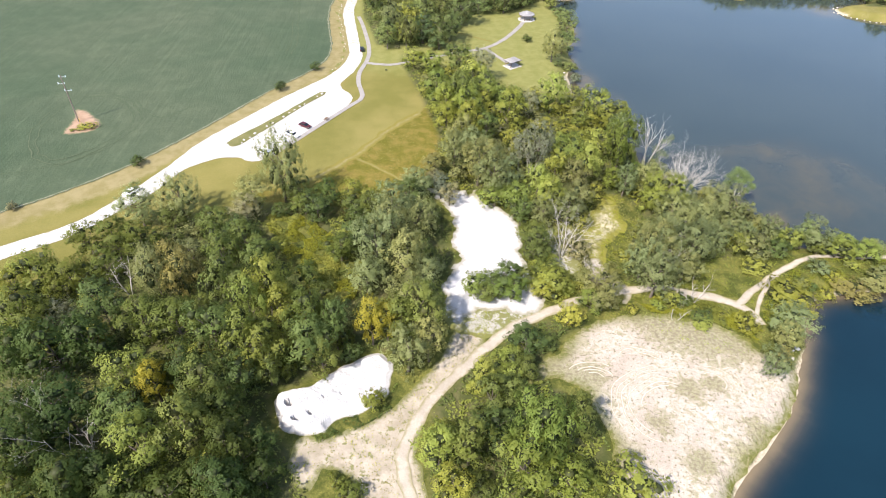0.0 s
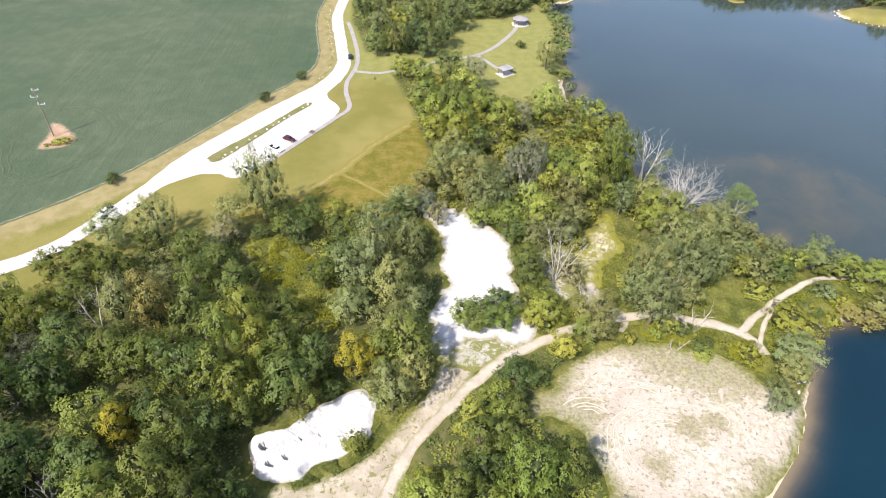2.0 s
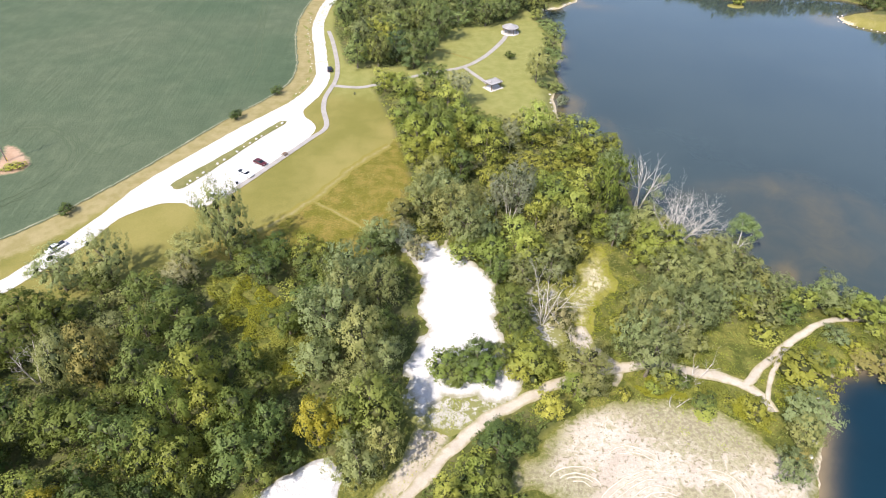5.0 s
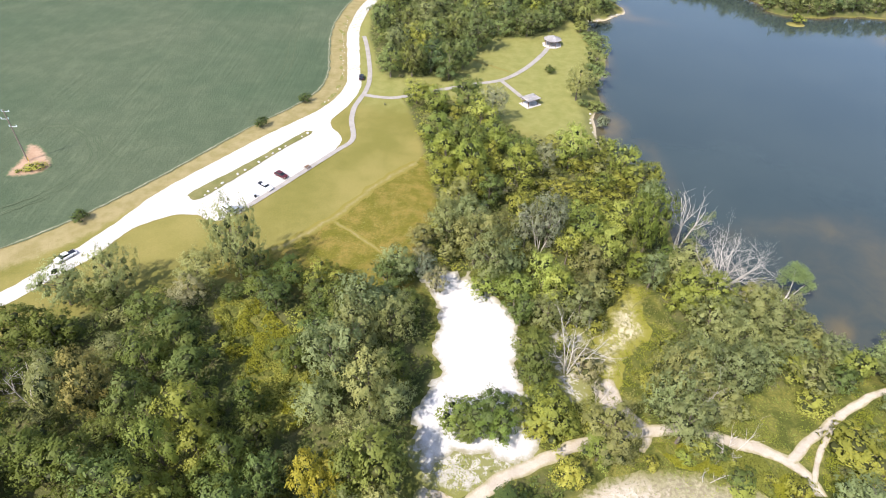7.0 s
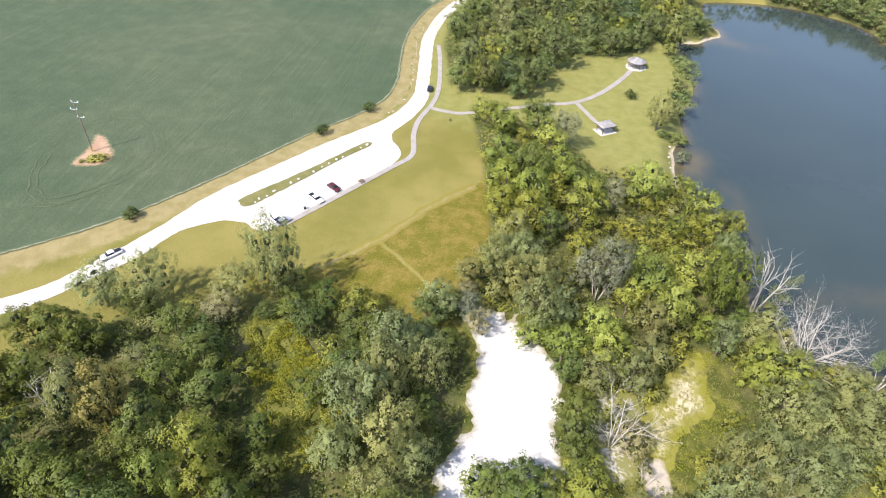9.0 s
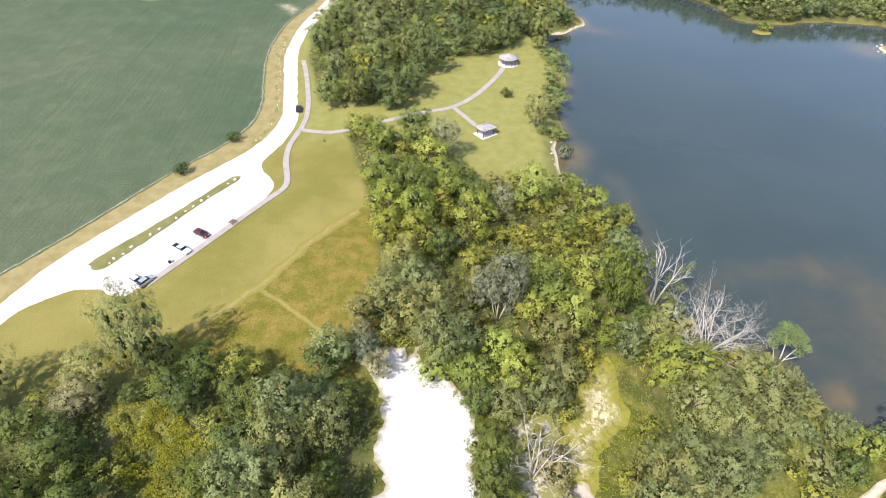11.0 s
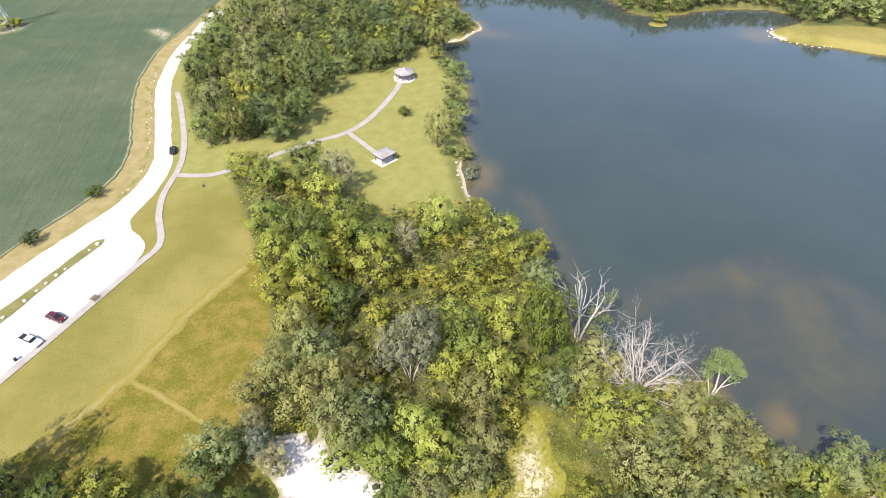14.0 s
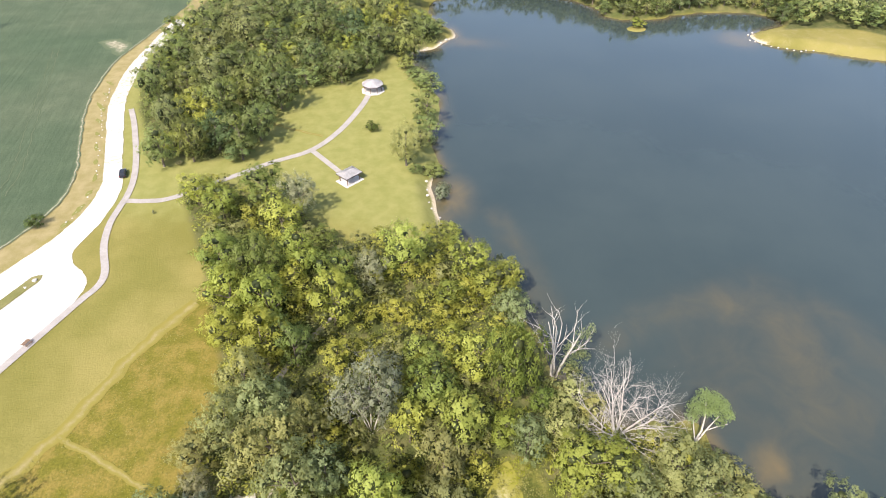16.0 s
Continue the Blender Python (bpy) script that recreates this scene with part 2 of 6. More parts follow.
def sand_material():
    """Sandy quarry floor: weeds in drifts, thicker towards the rim, stony grain."""
    k = Mat("sandy_quarry_floor", 0.95, 0.1)
    big, mid, fine = k.noise(0.09, 4, 0.6, 0.6), k.noise(0.6, 6, 0.68, 0.8), k.noise(2.6, 6, 0.75)
    c = k.mix(k.step(big, 0.3, 0.7), (0.46, 0.40, 0.325), (0.60, 0.54, 0.465))
    c = k.mix(k.step(fine, 0.3, 0.7), k.mix(1.0, c, (0.74, 0.71, 0.67), "MULTIPLY"), c)
    weeds = k.mix(k.step(fine, 0.35, 0.65), (0.17, 0.168, 0.065), (0.32, 0.285, 0.155))
    e = k.attr("edge").outputs["Fac"]
    drift = k.attr("weed").outputs["Fac"]
    f = k.sum(k.sum(mid, k.sum(fine, 0.45, "MULTIPLY")), k.sum(big, 0.6, "MULTIPLY"))
    f = k.sum(f, k.sum(drift, 0.34, "MULTIPLY"))
    c = k.mix(k.sum(k.step(f, 1.02, 1.24), 0.72, "MULTIPLY"), c, weeds)
    dots = k.noise(1.3, 3, 0.6)
    c = k.mix(k.step(k.sum(dots, k.sum(drift, 0.10, "MULTIPLY")), 0.58, 0.66), c, (0.23, 0.20, 0.13))
    rim = k.sum(e, k.sum(k.sum(mid, 0.5, "SUBTRACT"), 1.2, "MULTIPLY"))
    c = k.mix(k.step(rim, -0.1, 0.5), k.mix(k.step(mid, 0.35, 0.7), (0.115, 0.122, 0.026), (0.185, 0.175, 0.052)), c)
    return k.color(c).bump(k.sum(fine, mid), 0.5, 0.35).m


GROUND = ground_material()
CROP = crop_material()
# Pressed crop; its dark rim paints the shadow along each wheel track.
TRACK = loose_material("trampled_crop_shadow_rim", (0.092, 0.116, 0.068), (0.108, 0.130, 0.080), (0.056, 0.080, 0.044), (0.1, 1.0))
GRAVEL = loose_material("white_crushed_stone", (0.46, 0.445, 0.41), (0.545, 0.53, 0.50), (0.32, 0.275, 0.14), (-0.35, 0.15))
CHALK = loose_material("bleached_limestone_dust", (0.50, 0.49, 0.475), (0.62, 0.61, 0.595), (0.27, 0.25, 0.17), (-0.1, 0.75), stain=0.22, hard=0.6, blotch=((0.46, 0.445, 0.415), 0.28, 0.62))
TRAIL = loose_material("pale_trodden_earth", (0.38, 0.335, 0.268), (0.48, 0.43, 0.352), (0.27, 0.24, 0.13), (-0.1, 0.6))
PATHWAY = loose_material("pale_concrete", (0.285, 0.265, 0.240), (0.345, 0.325, 0.300), None, stain=0.35)
WORN = loose_material("worn_grass", (0.225, 0.195, 0.075), (0.27, 0.23, 0.11), (0.190, 0.164, 0.038), (0.3, 1.3))
SANDPIT = sand_material()
SOIL = loose_material("dry_pale_soil", (0.33, 0.285, 0.21), (0.46, 0.405, 0.32), (0.16, 0.16, 0.06), (0.0, 0.7), 2.0, 0.3, 0.2, ((0.19, 0.19, 0.08), 0.7, 0.55))
CLEARED = loose_material("weedy_pale_sand", (0.44, 0.40, 0.27), (0.54, 0.49, 0.36), (0.20, 0.19, 0.038), (0.2, 1.3), 1.6, 0.3, 0.2, ((0.255, 0.235, 0.085), 0.5, 0.46))
RUBBLY = loose_material("pale_rubble", (0.36, 0.34, 0.29), (0.46, 0.44, 0.39), (0.17, 0.17, 0.05), (0.2, 0.9), 1.6, 0.4, 0.2, ((0.19, 0.19, 0.075), 0.5, 0.43))
PIT_TRACK = loose_material("pressed_sand", (0.56, 0.50, 0.41), (0.64, 0.58, 0.49), (0.34, 0.29, 0.20), (0.1, 0.9))
FIELD_DIRT = loose_material("thin_crop_soil", (0.26, 0.24, 0.16), (0.42, 0.37, 0.27), (0.088, 0.114, 0.064), (0.3, 1.4))
CLAY = loose_material("bare_red_clay", (0.33, 0.215, 0.14), (0.41, 0.285, 0.195), (0.075, 0.108, 0.058), (0.0, 0.9))
ISLAND = loose_material("rough_island_grass", (0.13, 0.135, 0.045), (0.20, 0.185, 0.08), (0.45, 0.42, 0.34), (-0.7, -0.2))
LAKE_N = water_material("lake_water", (0.029, 0.043, 0.040), (0.037, 0.052, 0.047), (0.112, 0.088, 0.043), 1.56, 0.9)
LAKE_S = water_material("quarry_water", (0.003, 0.016, 0.026), (0.004, 0.021, 0.033), (0.190, 0.145, 0.085), 1.37, 0.4)
ROCK = loose_material("pale_limestone", (0.44, 0.42, 0.38), (0.60, 0.58, 0.54), None, grain=1.2, stain=0.5, bump=0.3, hard=0.6)
# Dark grey puts the shade inside the mound's hollows into the rock colour.
HOLLOW_SHADE = plain("hollow_shade_grey", (0.15, 0.14, 0.13), 0.8, 0.0, 0.4, 1.5)
HOLLOWS = ((-23.9, 70.9, 0.85, 2.6), (-22.2, 67.6, 0.7, 2.2), (-19.9, 69.2, 0.55, 1.2), (-18.0, 73.0, 0.4, 0.6), (-14.9, 74.0, 0.35, 0.4))
ROOF = plain("white_roof_sheet", (0.49, 0.475, 0.47), 0.5)
ROOF_EDGE = plain("dark_roof_trim", (0.10, 0.08, 0.08), 0.6)
TIMBER = plain("stained_timber", (0.16, 0.10, 0.06), 0.75)
SLAB = plain("light_concrete_slab", (0.47, 0.45, 0.42), 0.85)
POLE = plain("weathered_pole_wood", (0.20, 0.16, 0.13), 0.85)
STEEL = plain("galvanised_steel", (0.55, 0.58, 0.62), 0.4, 0.6)
GLAZED = plain("glazed_pale_insulator", (0.62, 0.75, 0.80), 0.25)
RUBBER = plain("tyre_rubber", (0.02, 0.02, 0.02), 0.8)
GLASS = plain("dark_car_glass", (0.015, 0.018, 0.022), 0.08, 0.0, 0.05, 2.0, 0.6)
LAMP = plain("lamp_lens", (0.7, 0.66, 0.6), 0.2)
CAR_RED = plain("dark_red_car_paint", (0.095, 0.022, 0.027), 0.25, 0.2, 0.05)
CAR_WHITE = plain("white_car_paint", (0.78, 0.79, 0.80), 0.3, 0.0, 0.04)
CAR_DARK = plain("black_car_paint", (0.025, 0.027, 0.032), 0.25, 0.2, 0.05)
CAR_SILVER = plain("silver_car_paint", (0.45, 0.47, 0.50), 0.3, 0.5, 0.05)
RED_LAMP = plain("red_lamp_lens", (0.35, 0.02, 0.02), 0.3)

# ---------------- plan ----------------
WATER_Z = -2.5
WEST_SHORE = [(96, 121.5), (88, 124.5), (83, 129.4), (86, 136.0), (87.4, 142), (85.5, 144), (81.5, 142.4), (72.5, 144.4), (67.4, 149.5), (65.4, 154),
              (64.5, 159), (64.4, 166), (64.8, 175), (63.6, 182.5), (61, 188.5), (58.5, 193.5), (55.6, 199), (53, 204), (52.7, 208.2), (53, 211.3),
              (52.5, 216), (53.1, 223.5), (54.8, 227.3), (57.1, 232.4), (57.4, 238.4), (57.3, 246.7), (60.6, 255.5), (63.5, 264.9), (65, 274), (62, 284.4),
              (61.5, 297), (58.2, 305.9), (62.7, 310.5), (70.6, 313.5), (76.2, 319.4), (80.6, 323.3), (80.5, 331.9), (75.5, 342), (80, 366)]
FAR_SHORE = [(110, 372), (137.5, 362), (147.9, 347), (149, 335), (155, 330.5), (169.5, 329), (178, 332), (192, 333.5), (208.5, 331.5), (219, 325),
             (219, 314), (204, 308.8), (197, 304.5), (201.5, 294.5), (214.6, 287.4), (227.5, 279.3), (240, 272), (275, 258), (330, 240), (345, 190),
             (300, 148), (220, 130), (160, 124), (118, 121.5), (106, 119.8)]
NORTH_LAKE = WEST_SHORE + FAR_SHORE
SOUTH_LAKE = [(330, 132), (230, 117), (160, 110), (125, 107.5), (108.5, 105.5), (98.5, 103.8), (90.4, 102), (85.4, 97.8), (83.2, 91), (79.6, 85.7), (77.4, 82.2), (75.7, 78.2),
              (71.2, 72), (66.6, 67.2), (61, 62.1), (55.4, 56.9), (50.5, 48), (50, 30), (62, 5), (120, -40), (260, -20), (345, 60)]
FIELD_EDGE = [(-190, 76), (-150, 103), (-127, 117.5), (-108.9, 130.4), (-97.5, 139.6), (-85.5, 151.2), (-77.5, 162), (-68.9, 175.6), (-58.8, 193.7), (-52.8, 203.7),
              (-43.8, 217.4), (-39.4, 228.5), (-38.7, 240), (-41.2, 254), (-44.5, 273.4), (-45.6, 288.7), (-44.6, 307.7), (-42.3, 319.4), (-37.3, 334.1), (-30.2, 355.3),
              (-24, 380), (-14, 440), (0, 560)]
ROAD = [(-190, 60), (-150, 83), (-120, 102), (-101.5, 116.8), (-88.5, 126.5), (-80.4, 139.2), (-73.6, 152), (-67.8, 166), (-59.4, 179.9), (-49.9, 194.7),
        (-42.6, 204.9), (-36.5, 213.6), (-32.6, 222.9), (-31, 234), (-33, 247), (-35.1, 258.5), (-38.4, 277.9), (-39, 293.4), (-38, 309), (-34, 330), (-29, 352),
        (-24, 350), (-29, 328), (-33.4, 307.4), (-34.2, 294.8), (-34.2, 282.9), (-31.6, 265.9), (-27.4, 242.2), (-25.5, 232.1), (-26.8, 220.5), (-28.9, 213.8),
        (-31, 208.1), (-30, 203.4), (-26.3, 191.6), (-46, 157.6), (-54.9, 157), (-59.9, 156.6), (-65.7, 153), (-69.6, 148.6), (-72.8, 141), (-78.6, 132.3),
        (-86.3, 121.5), (-98.8, 112), (-118, 97), (-148, 78), (-188, 54)]
LOT_ISLAND = [(-59.6, 164), (-57.9, 162.8), (-55.2, 165.2), (-47.5, 178.5), (-40.9, 190.2), (-35.3, 199), (-36, 200.5), (-37.4, 200.2), (-48.7, 182.2), (-59.5, 166.4)]
FOOTPATH = [(-45.4, 158.4), (-38.7, 169.1), (-26.1, 190.1), (-24.2, 192.9), (-22.8, 195.6), (-22.7, 199.6), (-24.8, 208.3), (-25.3, 216.4), (-24.4, 223), (-23.5, 228.5),
            (-23.4, 236.1), (-24.9, 247.5), (-28.6, 265.5), (-31.4, 276)]
LAWN_PATH = [(-24, 226), (-18, 224.8), (-12.1, 225.3), (0.9, 232), (11.3, 237.5), (22.5, 242.4), (30.9, 252), (38.3, 265.6), (41.5, 273.6)]
PATH_SPUR = [(22.5, 242.2), (30.4, 228.2)]
WHITE_FLOOR = [(2.5, 140), (0, 143), (4.5, 142.8), (9.8, 142.6), (12.2, 140), (14.1, 143.6), (14.9, 137.8), (18.7, 136.1), (22.4, 131.4), (24.5, 125.5), (24.5, 119.9), (24, 115.5),
               (25.1, 110.4), (26.8, 108.4), (25.5, 105.8), (27.4, 100.2), (26.9, 97.4), (23, 95.8), (14.3, 97), (9.1, 94), (7.1, 93), (4.6, 101.5),
               (5.3, 107.2), (8.7, 113.5), (6.9, 119), (7.4, 124.3), (7.4, 130), (5, 135.8)]
MOUND = [(-27.3, 72.6), (-25.3, 74.4), (-21.1, 75.9), (-18.5, 78.4), (-15.4, 81), (-12, 83.3), (-9, 84.3), (-5.8, 82), (-5.4, 79.8), (-6.3, 74.3),
         (-8.1, 71.9), (-10.8, 70.2), (-15.7, 68), (-17.2, 65.8), (-21.3, 65.6), (-24.6, 66.3), (-26.2, 69.6)]
SOIL_PATCH = [(-22, 58), (-21.1, 64.8), (-16.5, 64.8), (-10, 68), (-5.1, 71.5), (-1.5, 76), (3.5, 82.5), (7.5, 92), (11, 96), (15, 93), (10.6, 83.5), (6.5, 78),
              (3.4, 74.5), (0.9, 71), (0, 66), (-0.5, 62), (0.9, 57), (2, 49), (-8.6, 49), (-11.5, 57), (-16.1, 58.8), (-17.7, 55)]
TRAIL_MAIN = [(0, 47), (-1.4, 53.8), (-2.8, 59.2), (-2.4, 63.6), (-0.8, 67.6), (0.8, 70.8), (3.4, 75), (6.2, 78.2), (10, 82.5), (14, 86.6), (17, 89.6), (20.4, 92.3),
              (24.8, 94.9), (30, 97.7), (34.6, 100), (39, 101.6), (46.1, 103.2), (51, 104.2), (56.4, 103.8), (61, 102.4), (66.5, 101), (70.3, 98.8), (72.8, 96), (73.2, 93)]
TRAIL_EAST = [(70.6, 99.3), (75.8, 103.6), (82, 108.3), (88, 112.2), (93, 114.9), (98.5, 116.4), (120, 116.5), (160, 118.5)]
TRAIL_NORTH = [(40.3, 114), (41.7, 108), (45.6, 103.6), (46.4, 99.6), (46, 95)]
TRAIL_LINK = [(73, 95.2), (75.3, 99.4), (77.8, 103), (81.2, 107)]
PALE_SLOPE = [(39.2, 113.3), (42.3, 114.2), (43.6, 109.1), (46.1, 105.6), (47.9, 104.3), (47.4, 102.2), (45.4, 99.3), (44.4, 99.4), (45.6, 102.1), (43.3, 104.2), (40.0, 106.4), (38.6, 108.5)]
RUBBLE = [(30, 125.6), (37.8, 127), (38.5, 118.8), (38, 110.6), (33.4, 107.8), (30.2, 114)]
SAND_PIT = [(43.4, 95.6), (49.6, 96.2), (55.4, 95), (62.2, 93.4), (67, 90), (69.8, 86.4), (72.5, 84), (76, 81.2), (74.4, 77.2), (70, 71.3), (66, 67.2), (60.9, 63),
            (57, 59.2), (53, 55.6), (49.5, 50), (44, 43), (38, 46), (33.3, 56.1), (34.2, 64.5), (33.1, 69), (32, 73.9), (29.4, 77.1), (25.1, 77.7), (20.6, 76.4),
            (20.4, 78), (23.3, 80.4), (24.7, 83.2), (27.8, 84.7), (31.4, 89.2), (35.6, 92.4), (39.5, 94.2)]
MEADOW = [(-46, 137), (-30.5, 148.6), (-21.6, 158.4), (-19.2, 161.4), (-14.8, 169.8), (-10.3, 176.4), (-2.3, 186.3), (0.5, 194), (5, 190), (5, 150), (2, 135)]
WOOD_NW = [(-20.9, 244), (-11.2, 245), (-7.8, 241.5), (4, 242), (8, 247.5), (11.5, 262), (18, 281.5), (32.3, 282), (41.4, 290), (51.4, 301), (60, 309), (74, 318), (72, 345),
           (75, 420), (0, 470), (-14, 400), (-22, 360), (-28.9, 337.9), (-32, 307), (-29.5, 277), (-23.5, 256)]
WOOD_MID = [(-11, 229.5), (-4.2, 206), (-0.6, 193), (2.5, 176.5), (4.6, 168), (2, 150), (-2, 142), (4, 137), (15, 144), (27, 134), (28, 120), (36, 118), (38, 125), (48, 121), (47, 106),
            (56, 104), (62, 112), (80, 117), (86, 124), (81, 130), (84, 141), (71, 142), (63, 155), (61.5, 180), (57, 190), (52, 199), (40, 197), (28, 201), (22, 208), (13, 219.5), (1, 229)]
WOOD_S = [(-150, 60), (-118, 84), (-91.2, 101), (-80, 110), (-70, 118), (-63.4, 127), (-46, 131), (-34, 137), (-22, 131), (-8, 128), (3, 133), (6, 126),
          (6, 118), (8, 113), (5, 106), (3, 98), (5, 92), (-1, 82), (-6, 85), (-12, 85.5), (-20, 79), (-28, 74), (-27, 66), (-22, 62), (-18, 52), (-10, 40), (-60, 20), (-150, 10)]
CLUMP_E = [(3, 73), (1.5, 62), (3, 48), (20, 44), (38, 47), (35, 57), (33, 66), (30, 72), (22, 80), (28, 88), (36, 94), (33, 97), (22, 91), (13, 84)]
SOUTH_OPEN = [(2, 146), (16, 146), (32, 141), (60, 141), (88, 131), (110, 124), (170, 124), (170, 98), (78, 72), (48, 40), (-32, 40), (-34, 92), (0, 100)]
FAR_WOOD = [(108, 372), (137, 363), (147, 348), (148.5, 335), (155, 330.5), (169, 329.5), (178, 332.5), (192, 334), (208, 332), (219, 326), (220, 313), (212, 304), (231, 302.5),
            (243, 298), (250, 290), (300, 270), (340, 300), (300, 380), (110, 420)]
CLEARING = [(43.5, 132.5), (47.5, 141), (53, 141.5), (56, 138.5), (57.5, 128), (51, 119), (45.5, 111), (47.1, 103), (40.5, 105.9), (37.5, 112), (37.5, 122), (41, 128.5)]
THICKET = [(-42, 129.5), (-32, 130), (-23, 122), (-14, 111), (-15, 99), (-23, 97), (-28, 107), (-36, 118)]
SCRUB_E = [(47, 101), (56, 101.5), (65, 99.5), (71, 96), (73, 91), (70, 87.6), (67.4, 90.5), (62.7, 94), (55.8, 95.6), (50, 96.6)]
SCRUB_N = [(50, 104.5), (60, 103.5), (72, 101), (82, 109), (92, 115), (110, 117), (160, 120), (150, 112), (98, 106), (86, 101), (79, 96), (77, 88), (73, 99), (64, 112), (54, 110)]


def smooth_line(p, closed=False, step=1.0):
    """Points along a smooth curve through the corners p."""
    p = [np.array(q, float) for q in p]
    n, out = len(p), []
    for i in range(n if closed else n - 1):
        q = [p[(i + j) % n] if closed else p[min(max(i + j, 0), n - 1)] for j in (-1, 0, 1, 2)]
        k = max(1, int(np.linalg.norm(q[2] - q[1]) / step))
        for s in range(k):
            u = s / k
            out.append(0.5 * (2 * q[1] + (q[2] - q[0]) * u + (2 * q[0] - 5 * q[1] + 4 * q[2] - q[3]) * u * u + (3 * q[1] - q[0] - 3 * q[2] + q[3]) * u ** 3))
    if not closed:
        out.append(p[-1])
    return np.array(out)


def ragged(line, amount, scale=0.35):
    out = line.copy()
    for i, (x, y) in enumerate(line):
        out[i, 0] += amount * noise.noise((x * scale, y * scale, 3.1)) + amount * 0.5 * noise.noise((x * scale * 3, y * scale * 3, 7.7))
        out[i, 1] += amount * noise.noise((x * scale, y * scale, 11.3)) + amount * 0.5 * noise.noise((x * scale * 3, y * scale * 3, 17.9))
    return out


def inside(poly, x, y):
    """Whether the points (arrays) lie in the polygon."""
    x, y = np.atleast_1d(x).astype(float), np.atleast_1d(y).astype(float)
    hit = np.zeros(x.shape, bool)
    a = np.asarray(poly, float)
    for (x0, y0), (x1, y1) in zip(a, np.roll(a, -1, 0)):
        if y0 != y1:
            c = (y0 > y) != (y1 > y)
            hit ^= c & (x < (x1 - x0) * (y - y0) / (y1 - y0) + x0)
    return hit


def edge_distance(poly, x, y, closed=True):
    a = np.asarray(poly, float)
    best = np.full(np.shape(x), 1e9)
    b = np.roll(a, -1, 0) if closed else a[1:]
    for (x0, y0), (x1, y1) in zip(a, b):
        dx, dy = x1 - x0, y1 - y0
        u = np.clip(((x - x0) * dx + (y - y0) * dy) / max(dx * dx + dy * dy, 1e-9), 0, 1)
        best = np.minimum(best, np.hypot(x - x0 - u * dx, y - y0 - u * dy))
    return best


def signed(poly, x, y):
    return np.where(inside(poly, x, y), 1.0, -1.0) * edge_distance(poly, x, y)


def smoothstep(a, b, v):
    u = np.clip((v - a) / (b - a), 0, 1)
    return u * u * (3 - 2 * u)


SHORE_N = ragged(smooth_line(NORTH_LAKE, True, 4.0), 1.2, 0.15)
SHORE_S = ragged(smooth_line(SOUTH_LAKE, True, 4.0), 1.0, 0.15)


def ground_z(x, y):
    """Height of the land: nearly level, lower by the old quarry, banks down to the water."""
    x, y = np.asarray(x, float), np.asarray(y, float)
    z = -1.0 * smoothstep(165, 130, y) + 0.12 * np.sin(x * 0.09 + 1) * np.sin(y * 0.07) * smoothstep(150, 110, y)
    near = np.abs(y - 200) < 600
    for lake, bank in ((SHORE_N, 5.0), (SHORE_S, 4.0)):
        d = np.full(x.shape, -400.0)
        m = near & (x > 20) & (x < 420) & (y > -90) & (y < 460)
        d[m] = signed(lake, x[m], y[m])
        land = smoothstep(0, bank, -d)
        z = np.where(d < 0, z * land + (WATER_Z - 0.05) * (1 - land), WATER_Z - 0.05 - 2.5 * smoothstep(0, 8, d))
    d = np.hypot(x - 156, (y - 320) * 1.3)
    return np.where(d < 6, np.maximum(z, WATER_Z + 0.9 - d * 0.22), z)


def gz(x, y):
    return float(ground_z(np.array([x]), np.array([y]))[0])


# ---------------- mesh helpers ----------------
def mesh_of(name, verts, faces, mats, smooth=False):
    me = bpy.data.meshes.new(name)
    me.from_pydata([tuple(v) for v in verts], [], [tuple(f) for f in faces])
    for m in mats if isinstance(mats, (list, tuple)) else [mats]:
        me.materials.append(m)
    if smooth:
        me.polygons.foreach_set("use_smooth", [True] * len(me.polygons))
    me.update()
    return me


def bm_mesh(name, bm, mat, smooth=False):
    me = bpy.data.meshes.new(name)
    bm.normal_update()
    bm.to_mesh(me)
    bm.free()
    for m in mat if isinstance(mat, (list, tuple)) else [mat]:
        me.materials.append(m)
    if smooth:
        me.polygons.foreach_set("use_smooth", [True] * len(me.polygons))
    return me


def part(name, bm, mat, parent, label="", smooth=False):
    ob = new(name, bm_mesh(name, bm, mat, smooth))
    ob.parent = parent
    if label:
        tagged(ob, label)
    return ob


def box(bm, x0, x1, y0, y1, z0, z1, bevel=0.0):
    r = bmesh.ops.create_cube(bm, size=1.0, matrix=Matrix.Translation(((x0 + x1) / 2, (y0 + y1) / 2, (z0 + z1) / 2)) @ Matrix.Diagonal((x1 - x0, y1 - y0, z1 - z0, 1)))
    if bevel:
        es = list({e for v in r["verts"] for e in v.link_edges})
        bmesh.ops.bevel(bm, geom=es, offset=bevel, segments=2, affect="EDGES", profile=0.7)
    return bm


def rod(bm, a, b, r0, r1=None, n=8):
    a, b = Vector(a), Vector(b)
    d = b - a
    m = Matrix.Translation((a + b) / 2) @ d.to_track_quat("Z", "Y").to_matrix().to_4x4()
    bmesh.ops.create_cone(bm, cap_ends=True, segments=n, radius1=r0, radius2=r0 if r1 is None else r1, depth=d.length, matrix=m)
    return bm


from mathutils.geometry import delaunay_2d_cdt


